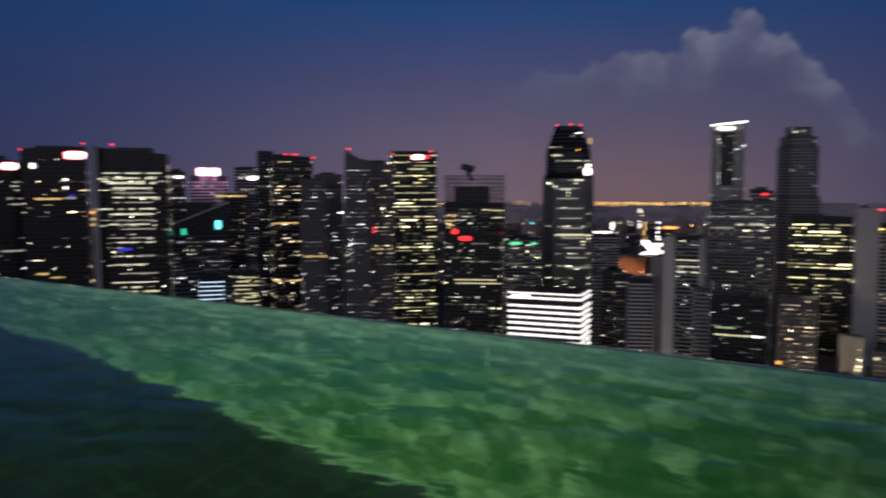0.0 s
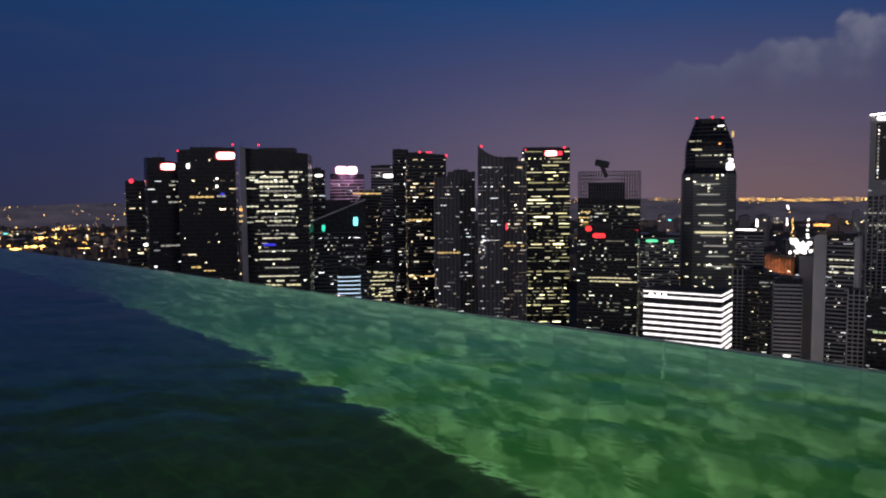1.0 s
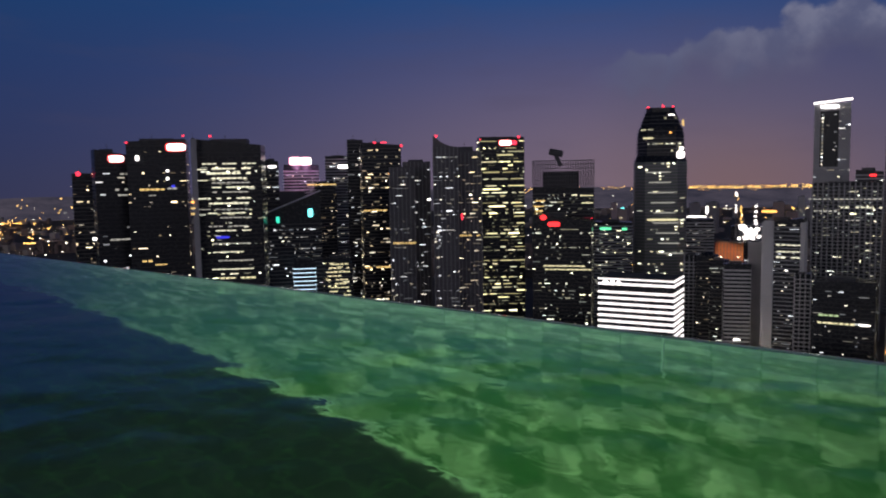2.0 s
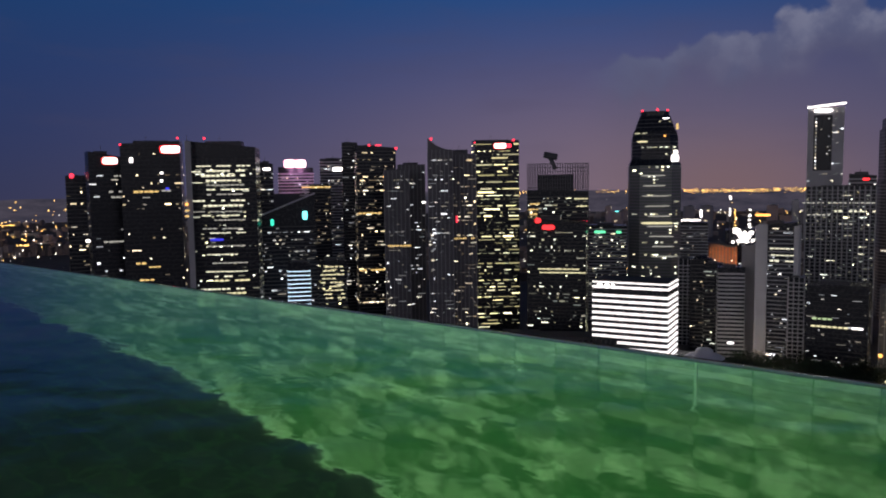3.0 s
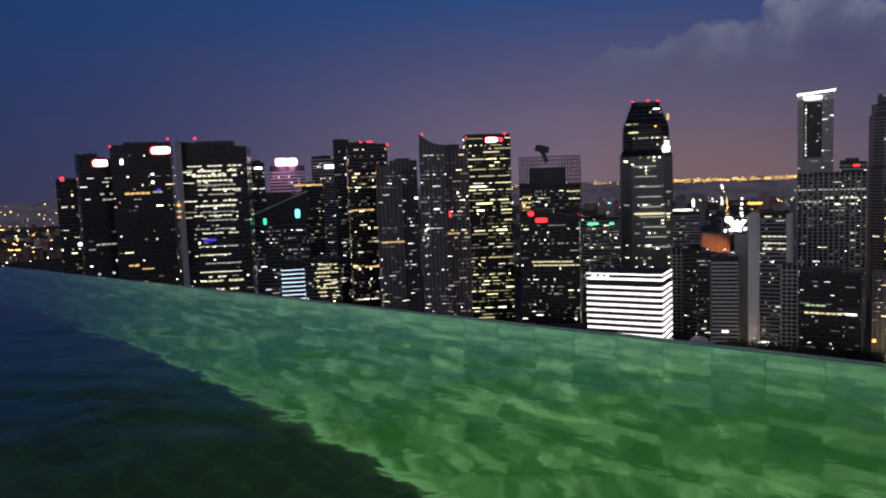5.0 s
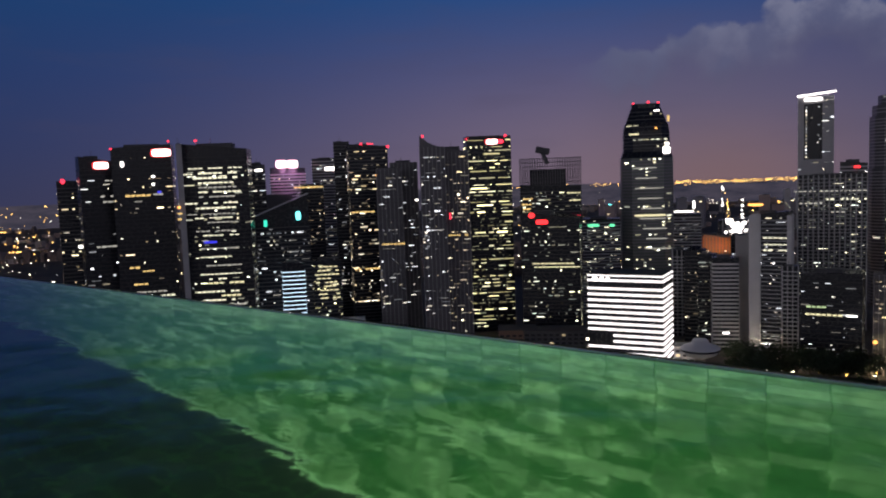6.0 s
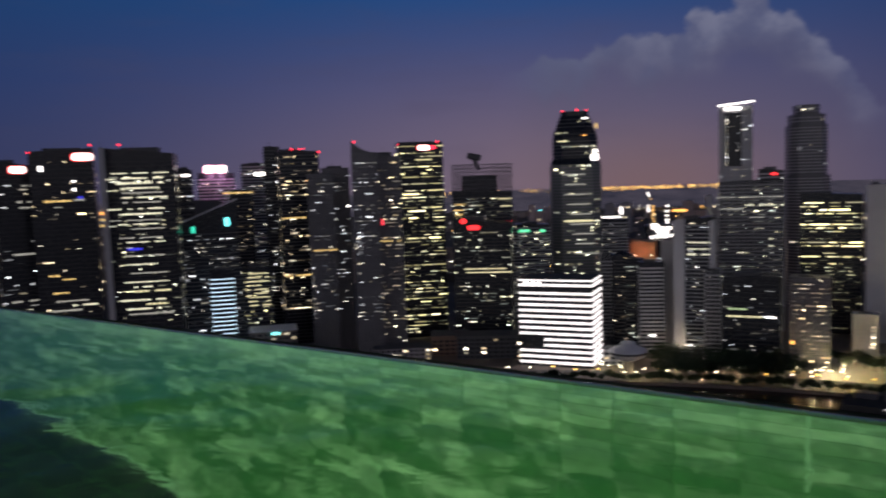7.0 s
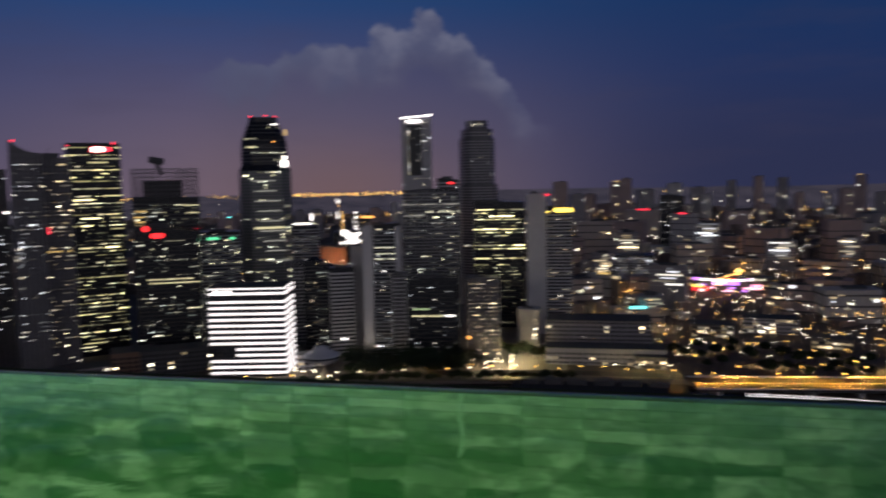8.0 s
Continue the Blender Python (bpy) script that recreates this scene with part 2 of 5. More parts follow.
TILE_PART = tile_material("green_tile", (0.052, 0.146, 0.056), (0.55, 0.55, 0.49), False)
TILE_REST = tile_material("green_tile_field", (0.052, 0.146, 0.056), (0.55, 0.55, 0.49), True)
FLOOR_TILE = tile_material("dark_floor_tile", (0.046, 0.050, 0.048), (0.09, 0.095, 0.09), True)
GROUT = surface("tile_grout", (0.13, 0.28, 0.11), 0.8, 0.0, 0.3, 2.0, 30.0)
SEAM = surface("white_joint_sealant", (0.52, 0.56, 0.50), 0.5, 0.0, 0.15, 8.0, 60.0)
# stands in for the caustic line of light along the wall foot
CAUSTIC = surface("painted_caustic", (0.62, 0.66, 0.60), 0.5, 0.0, 0.5, 2.5, 30.0)
WEIR_TOP = surface("wet_dark_coping", (0.115, 0.120, 0.060), 0.8, 0.0, 0.4, 3.0, 40.0, 0.2, spec=0.0)
DECK = surface("pool_deck_stone", (0.22, 0.20, 0.18), 0.7, 0.0, 0.25, 0.8, 12.0, 0.2)
CHROME = surface("lamp_steel_ring", (0.55, 0.55, 0.55), 0.25, 1.0, 0.1, 3.0, 20.0)
LAMP_LENS = glow("pool_lamp_lens", (0.55, 1.0, 0.62), 6.0)


def build_water(k):
    p = k.n("ShaderNodeBsdfPrincipled", Base_Color=(0.94, 1.0, 0.97, 1), Roughness=0.085, IOR=1.333, Transmission_Weight=1.0)
    pos = k.n("ShaderNodeTexCoord").outputs["Object"]
    a = k.n("ShaderNodeTexNoise", Vector=pos, Scale=15, Detail=2.5, Distortion=0.4).outputs[0]
    k.t.links.new(k.n("ShaderNodeBump", Height=a, Strength=0.5, Distance=0.0032).outputs[0], p.inputs["Normal"])
    return p.outputs[0]


WATERM = material("pool_water", build_water)


def build_bay(k):
    pos = k.n("ShaderNodeTexCoord").outputs["Object"]
    w = k.n("ShaderNodeTexNoise", Vector=pos, Scale=0.25, Detail=5, Roughness=0.6).outputs[0]
    p = k.n("ShaderNodeBsdfPrincipled", Base_Color=(0.008, 0.012, 0.016, 1), Roughness=0.12, IOR=1.333)
    k.t.links.new(k.n("ShaderNodeBump", Height=w, Strength=0.5, Distance=0.6).outputs[0], p.inputs["Normal"])
    return p.outputs[0]


BAY = material("bay_water", build_bay)


# ---- mesh helpers ----
def mesh_of(name, verts, faces, mat, smooth=False):
    me = bpy.data.meshes.new(name)
    me.from_pydata([tuple(p) for p in verts], [], faces)
    me.materials.append(mat)
    if smooth:
        me.shade_smooth()
    me.update()
    return me


BOX_FACES = [(0, 3, 2, 1), (4, 5, 6, 7), (0, 1, 5, 4), (1, 2, 6, 5), (2, 3, 7, 6), (3, 0, 4, 7)]


def add_box(vf, x0, x1, y0, y1, z0, z1):
    v, f = vf
    b = len(v)
    v += [(x0, y0, z0), (x1, y0, z0), (x1, y1, z0), (x0, y1, z0), (x0, y0, z1), (x1, y0, z1), (x1, y1, z1), (x0, y1, z1)]
    f += [tuple(b + i for i in q) for q in BOX_FACES]


def box_mesh(name, x0, x1, y0, y1, z0, z1, mat, bevel=0.0):
    vf = ([], [])
    add_box(vf, x0, x1, y0, y1, z0, z1)
    me = mesh_of(name, *vf, mat)
    if bevel:
        bm = bmesh.new()
        bm.from_mesh(me)
        bmesh.ops.bevel(bm, geom=bm.edges[:], offset=bevel, segments=2, affect="EDGES", profile=0.5)
        bm.to_mesh(me)
        bm.free()
    return me


def lathe(name, profile, sides, mat, smooth=True):
    v, f = [], []
    for r, z in profile:
        for i in range(sides):
            a = 2 * math.pi * i / sides
            v.append((r * math.cos(a), r * math.sin(a), z))
    for j in range(len(profile) - 1):
        for i in range(sides):
            k2 = (i + 1) % sides
            f.append((j * sides + i, j * sides + k2, (j + 1) * sides + k2, (j + 1) * sides + i))
    f.append(tuple(range(sides))[::-1])
    f.append(tuple((len(profile) - 1) * sides + i for i in range(sides)))
    return mesh_of(name, v, f, mat, smooth)


def part(name, me, parent, label="", at=(0, 0, 0), size=(1, 1, 1), rz=0.0):
    ob = new(name, me)
    ob.parent = parent
    ob.location, ob.scale, ob.rotation_euler = at, size, (0, 0, rz)
    return tagged(ob, label) if label else ob


def thing(name, label, category, at, rz=0.0, group="", kind=""):
    ob = new(name)
    ob.empty_display_size = 0.5
    ob.location, ob.rotation_euler = at, (0, 0, rz)
    return tagged(ob, label, category, group, kind)


def polar(az, dist, z=0.0):
    return Vector((dist * math.sin(radians(az)), dist * math.cos(radians(az)), z))


UNIT = {}


def unit_box(mat):
    """A box one metre each way on its middle, shared by all pieces of one material."""
    if mat.name not in UNIT:
        UNIT[mat.name] = box_mesh("unit_" + mat.name, -0.5, 0.5, -0.5, 0.5, -0.5, 0.5, mat)
    return UNIT[mat.name]


def unit_sign(mat):
    """A sign plate with rounded corners, one metre each way."""
    key = "plate_" + mat.name
    if key not in UNIT:
        ring = []
        for i in range(20):
            a = 2 * math.pi * i / 20
            c, s2 = math.cos(a), math.sin(a)
            ring.append((0.5 * math.copysign(abs(c) ** 0.45, c), 0.5 * math.copysign(abs(s2) ** 0.45, s2)))
        v = [(x, -0.5, z) for x, z in ring] + [(x, 0.5, z) for x, z in ring]
        f = [tuple(range(20)), tuple(range(39, 19, -1))] + [(i, i + 20, (i + 1) % 20 + 20, (i + 1) % 20) for i in range(20)]
        UNIT[key] = mesh_of(key, v, f, mat)
    return UNIT[key]


def unit_disc(mat):
    key = "disc_" + mat.name
    if key not in UNIT:
        me = lathe(key, [(0.42, -0.5), (0.5, -0.35), (0.5, 0.35), (0.42, 0.5)], 20, mat)
        me.transform(Matrix.Rotation(radians(90), 4, "X"))
        UNIT[key] = me
    return UNIT[key]


def unit_ball(mat):
    key = "ball_" + mat.name
    if key not in UNIT:
        UNIT[key] = lathe(key, [(0.19, -0.46), (0.4, -0.3), (0.5, 0.0), (0.4, 0.3), (0.19, 0.46)], 12, mat)
    return UNIT[key]


# ---- ground, bay, far land ----
def ground_height(r):
    return 0.0


def build_ground():
    rings = [735, 800, 900, 1050, 1250, 1500, 1800, 2150, 2500, 2700, 2900, 3150, 3400, 3700, 4000, 4300, 4480]
    n = 144
    v, f = [], []
    for j, r in enumerate(rings):
        for i in range(n):
            a = 2 * math.pi * i / n
            v.append((r * math.sin(a), r * math.cos(a), ground_height(r)))
    for j in range(len(rings) - 1):
        for i in range(n):
            k2 = (i + 1) % n
            f.append((j * n + i, (j + 1) * n + i, (j + 1) * n + k2, j * n + k2))
    # the quay wall goes straight down into the bay
    b = len(v)
    for i in range(n):
        a = 2 * math.pi * i / n
        v.append((735 * math.sin(a), 735 * math.cos(a), -4.0))
    for i in range(n):
        f.append((b + i, i, (i + 1) % n, b + (i + 1) % n))
    me = mesh_of("ground", v, f, SOIL)
    tagged(new("ground", me), "dark built-up land round the bay", "ground", kind="structure")
    water = lathe("bay", [(738, -3.0), (0.5, -2.0)], 96, BAY, False)
    tagged(new("bay_water", water), "dark rippled water of the bay", "water", kind="structure")


build_ground()


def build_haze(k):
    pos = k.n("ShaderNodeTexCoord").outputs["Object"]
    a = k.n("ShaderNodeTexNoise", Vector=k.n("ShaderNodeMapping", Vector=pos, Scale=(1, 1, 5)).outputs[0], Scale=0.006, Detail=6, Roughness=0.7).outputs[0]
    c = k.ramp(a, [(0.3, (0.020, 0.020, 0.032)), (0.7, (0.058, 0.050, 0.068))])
    # glow in place of the light that haze scatters
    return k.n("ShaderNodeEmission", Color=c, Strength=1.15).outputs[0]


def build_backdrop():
    """Land along the skyline, far behind the town; its haze is a painted glow."""
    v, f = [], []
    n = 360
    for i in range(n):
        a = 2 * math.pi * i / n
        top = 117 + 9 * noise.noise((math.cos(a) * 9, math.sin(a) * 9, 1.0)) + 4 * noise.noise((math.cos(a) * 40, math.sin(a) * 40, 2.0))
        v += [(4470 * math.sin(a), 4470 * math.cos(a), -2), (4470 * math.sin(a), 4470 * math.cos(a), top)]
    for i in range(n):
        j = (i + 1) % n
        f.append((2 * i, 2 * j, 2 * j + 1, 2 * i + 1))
    tagged(new("backdrop", mesh_of("backdrop", v, f, material("painted_haze", build_haze))), "dark land on the skyline, haze painted in as glow", "backdrop", kind="structure")


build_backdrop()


# ---- the pool ----
POOL = Matrix((( ALONG.x, OUT.x, 0, 0), (ALONG.y, OUT.y, 0, 0), (0, 0, 1, WATER), (0, 0, 0, 1)))
DEPTH, TILE = 1.2, 0.1043
P0, P1, BACK = -42.0, 9.0, -5.0


def pool_piece(name, me, label="", category="", kind="structure"):
    ob = new(name, me)
    ob.matrix_world = POOL
    return tagged(ob, label, category, kind=kind)


def build_pool():
    wall = pool_piece("wall_weir", box_mesh("weir", P0, P1, 0.002, 0.085, -DEPTH - 0.2, -0.035, GROUT, 0.004),
                      "tiled overflow wall of the pool, lit green under water", "pool wall")
    cv = [(P0, -0.001, -0.028), (P0, 0.092, -0.034), (P0, 0.092, -0.0195), (P0, -0.001, -0.005)]
    cap = mesh_of("coping", cv + [(P1, y, z) for _, y, z in cv], [(0, 1, 5, 4), (1, 2, 6, 5), (2, 3, 7, 6), (3, 0, 4, 7), (3, 2, 1, 0), (4, 5, 6, 7)], WEIR_TOP)
    part("coping", cap, wall, "wet dark stone coping")
    pool_piece("floor", box_mesh("floor", P0, P1, BACK, 0.006, -DEPTH - 0.2, -DEPTH - 0.0015, GROUT), "dark tiled pool floor", "pool floor")
    back = pool_piece("wall_back", box_mesh("back", P0, P1, BACK - 0.4, BACK, -DEPTH - 0.2, 0.12, DECK, 0.01), "stone pool wall on the deck side", "pool wall")
    for name, a, b in (("wall_end", P0 - 0.3, P0), ("wall_end", P1, P1 + 0.3)):
        pool_piece(name, box_mesh(name, a, b, BACK, 0.085, -DEPTH - 0.2, 0.02, DECK, 0.01), "stone end wall of the pool", "pool wall")
    pool_piece("deck", box_mesh("deck", P0 - 6, P1 + 6, BACK - 9, BACK - 0.4, -0.4, 0.1, DECK, 0.02), "stone pool deck", "deck")
    pool_piece("hull", box_mesh("hull", P0 - 6, P1 + 6, BACK - 9, 0.05, -7.0, -DEPTH - 0.2, GREY, 0.05), "concrete roof terrace slab under the pool", "roof terrace")
    pool_piece("hotel_tower", box_mesh("hotel", P0, P1, BACK - 8, -3.0, -WATER - 3, -7.0, GREY), "concrete tower that carries the roof terrace", "tower")
    # rippled water, flush with the coping
    us = list(np.concatenate([np.linspace(P0, -14, 140, endpoint=False), np.linspace(-14, -5, 220, endpoint=False),
                              np.arange(-5, 2.2, 0.022), np.linspace(2.2, P1, 90)]))
    ns = list(np.concatenate([np.linspace(BACK, -2.0, 70, endpoint=False), np.arange(-2.0, 0.0, 0.022), [0.0, 0.006]]))
    rnd = random.Random(5)
    waves = []
    for lam, amp in ((0.85, 0.25), (0.62, 0.28), (0.47, 0.34), (0.36, 0.45), (0.27, 0.52), (0.21, 0.52), (0.16, 0.44), (0.12, 0.34), (0.09, 0.22)):
        for _ in range(3):
            a = rnd.uniform(0, 2 * math.pi)
            waves.append((2 * math.pi / lam * math.cos(a), 2 * math.pi / lam * math.sin(a), rnd.uniform(0, 6.28), amp * 0.001 * RIPPLE))
    U, N = np.meshgrid(np.array(us), np.array(ns), indexing="ij")
    Wu = U + 0.05 * np.sin(2.1 * N + 1.3 * U) + 0.04 * np.sin(3.7 * U - 1.1 * N)
    Wn = N + 0.05 * np.sin(1.9 * U - 0.7 * N) + 0.04 * np.sin(4.1 * N + 0.9 * U)
    Z = np.zeros_like(U)
    for ku, kn, ph, am in waves:
        Z += am * np.sin(ku * Wu + kn * Wn + ph)
    calm = np.clip((0.02 - N) / 0.25, 0.12, 1.0) * np.clip(1.0 + (U + 1.5) / 9.0, 0.35, 1.0)
    Z = Z * calm - np.clip(N, 0, 1) * 0.16
    nu, nn = U.shape
    verts = np.stack([U, N, Z], -1).reshape(-1, 3)
    idx = np.arange(nu * nn).reshape(nu, nn)
    quads = np.stack([idx[:-1, :-1], idx[1:, :-1], idx[1:, 1:], idx[:-1, 1:]], -1).reshape(-1, 4)
    me = mesh_of("pool_water", verts.tolist(), [tuple(q) for q in quads.tolist()], WATERM, True)
    w = pool_piece("pool_water", me, "clear rippled pool water, level with its edge", "water")
    w.visible_shadow = False
    return wall


RIPPLE = 0.46
weir = build_pool()


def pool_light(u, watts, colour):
    """A round lamp in the deck-side wall under water, out of view."""
    ob = thing("pool_light", "round unseen underwater pool lamp with a steel ring", "pool lamp", POOL @ Vector((u, BACK, -0.75)), group="underwater lamps")
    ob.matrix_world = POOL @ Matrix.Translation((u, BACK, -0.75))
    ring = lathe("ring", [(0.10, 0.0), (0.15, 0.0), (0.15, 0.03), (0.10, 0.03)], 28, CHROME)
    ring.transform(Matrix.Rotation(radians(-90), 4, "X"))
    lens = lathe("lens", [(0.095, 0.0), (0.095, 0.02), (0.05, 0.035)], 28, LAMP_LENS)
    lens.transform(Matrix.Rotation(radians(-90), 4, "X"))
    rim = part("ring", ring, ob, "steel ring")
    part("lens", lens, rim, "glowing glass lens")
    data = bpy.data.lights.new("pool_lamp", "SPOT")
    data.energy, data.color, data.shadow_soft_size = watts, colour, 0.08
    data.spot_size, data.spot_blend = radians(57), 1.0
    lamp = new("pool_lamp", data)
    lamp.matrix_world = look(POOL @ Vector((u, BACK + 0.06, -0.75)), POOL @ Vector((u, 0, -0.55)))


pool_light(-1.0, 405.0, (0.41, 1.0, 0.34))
# added unseen lamp that tints the left of the wall teal
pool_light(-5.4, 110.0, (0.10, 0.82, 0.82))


# ---- towers of the business district ----
def add_fins(ob, w, d, h, every, thick, proud, mat):
    """Upright fins on the front and both sides."""
    k = max(1, round(w / every))
    for i in range(k + 1):
        part("fin", unit_box(mat), ob, at=(-w / 2 + w * i / k, -d / 2 - proud / 2, h / 2), size=(thick, proud + 0.1, h))
    k = max(2, round(d / every / 1.6))
    for i in range(1, k + 1):
        for s in (-1, 1):
            part("fin", unit_box(mat), ob, at=(s * (w / 2 + proud / 2), -d / 2 + d * i / k, h / 2), size=(proud + 0.1, thick, h))


STYLES = {  # body, slab material, slab height, slab proud, fins (every, thick, proud, material)
    "glass": (GLASS, SLAB, 0.9, 0.25, None),
    "black": (GLASS, BLACK, 0.8, 0.15, None),
    "mist": (LOUVRE, GREY, 1.2, 0.40, None),
    "fins": (GLASS_GREY, SLAB, 0.6, 0.20, (4.2, 0.7, 0.5, FIN)),
    "stripe": (GLASS, LOUVRE, 1.9, 0.60, None),
    "grid": (GLASS, PALE, 1.0, 0.70, (4.5, 0.9, 0.7, PALE)),
    "grid_dark": (GLASS, LOUVRE, 0.8, 0.40, (5.5, 1.2, 0.9, LOUVRE)),
    "bays": (GLASS, LOUVRE, 0.9, 0.40, (40.0, 4.6, 1.0, PALE)),
    "plain": (GREY, GREY, 0.25, 0.06, None),
    # the brown body paints the shade between the orange ribs
    "orange": (BROWN, ORANGE_RIB, 0.4, 0.2, (4.2, 1.8, 1.6, ORANGE_RIB)),
    "pale": (PALE, PALE, 0.3, 0.06, None),
    "led_blue": (GLASS, LED_BLUE, 0.8, 0.30, None),
}
FLOOR = 4.1
count = [0]


def lit_floors(ob, rnd, w, d, h, tint, p, lo, hi, side, low=0.0):
    """Lit windows: runs of bays on some of the floors, front face and one side face."""
    me = unit_box(TINT[tint])
    bay = 3.2
    floors = int(h / FLOOR)
    for k in range(1, floors):
        z = k * FLOOR + 2.35
        if not max(lo * h, low) < z < hi * h - 2:
            continue
        busy = rnd.random()
        q = p * (2.4 if busy > 0.75 else 0.6 if busy > 0.3 else 0.08)
        for face in ("front", side):
            length = w if face == "front" else d
            n = max(1, int(length / bay))
            i = 0
            while i < n:
                if rnd.random() < q:
                    run = min(n - i, rnd.choice((1, 1, 2, 2, 3, 4, 6)) if p > 0.2 else rnd.choice((1, 1, 1, 1, 2)))
                    c = -length / 2 + (i + run / 2) * length / n
                    wide, tall = (run * length / n - 0.5) * (rnd.uniform(0.4, 0.9) if run == 1 else 1.0), rnd.choice((0.7, 0.9, 1.2, 1.6))
                    if face == "front":
                        part("window", me, ob, at=(c, -d / 2 - 0.03, z), size=(wide, 0.16, tall))
                    else:
                        s = 1 if face == "right" else -1
                        part("window", me, ob, at=(s * (w / 2 + 0.03), c, z), size=(0.16, wide, tall))
                    i += run
                i += 1


def dim_rooms(ob, w, d, h, tint, p, lo, hi, side, low=0.0, share=1.0):
    """The many small, weakly lit rooms of a tower, gathered in clusters, as one mesh."""
    seed = int(w * 97 + h)
    rnd = random.Random(seed)
    vf = ([], [])
    q = (0.06 + 0.6 * min(p, 0.3)) * share
    for k in range(1, int(h / FLOOR)):
        z = k * FLOOR + 2.35
        if not max(lo * h, low) < z < hi * h - 2:
            continue
        row = q * rnd.choice((0.15, 0.5, 0.8, 1.0, 2.2))
        for face in ("front", side):
            length = w if face == "front" else d
            n = max(2, int(length / 1.7))
            i = 0
            while i < n:
                busy = 0.5 + 1.1 * noise.noise((seed * 0.37 + i * length / n / 13.0, z / 19.0, 3.0 if face == "front" else 7.0))
                if rnd.random() > row * max(0.0, busy) * 1.7:
                    i += 1
                    continue
                run = min(n - i, rnd.choice((1, 1, 1, 2, 2, 3, 5)))
                c = -length / 2 + (i + run / 2) * length / n
                a, b = run * length / n / 2 - rnd.uniform(0.1, 0.4), rnd.uniform(0.25, 0.6)
                if face == "front":
                    add_box(vf, c - a, c + a, -d / 2 - 0.06, -d / 2 + 0.04, z - b, z + b)
                else:
                    s = 1 if face == "right" else -1
                    add_box(vf, s * w / 2 - 0.06, s * w / 2 + 0.06, c - a, c + a, z - b, z + b)
                i += run + 1
    if vf[0]:
        tagged(part("dim_glazing", mesh_of("dim_glazing", *vf, DIM_ROOMS[tint]), ob, "small dimly lit windows"), kind="stuff")


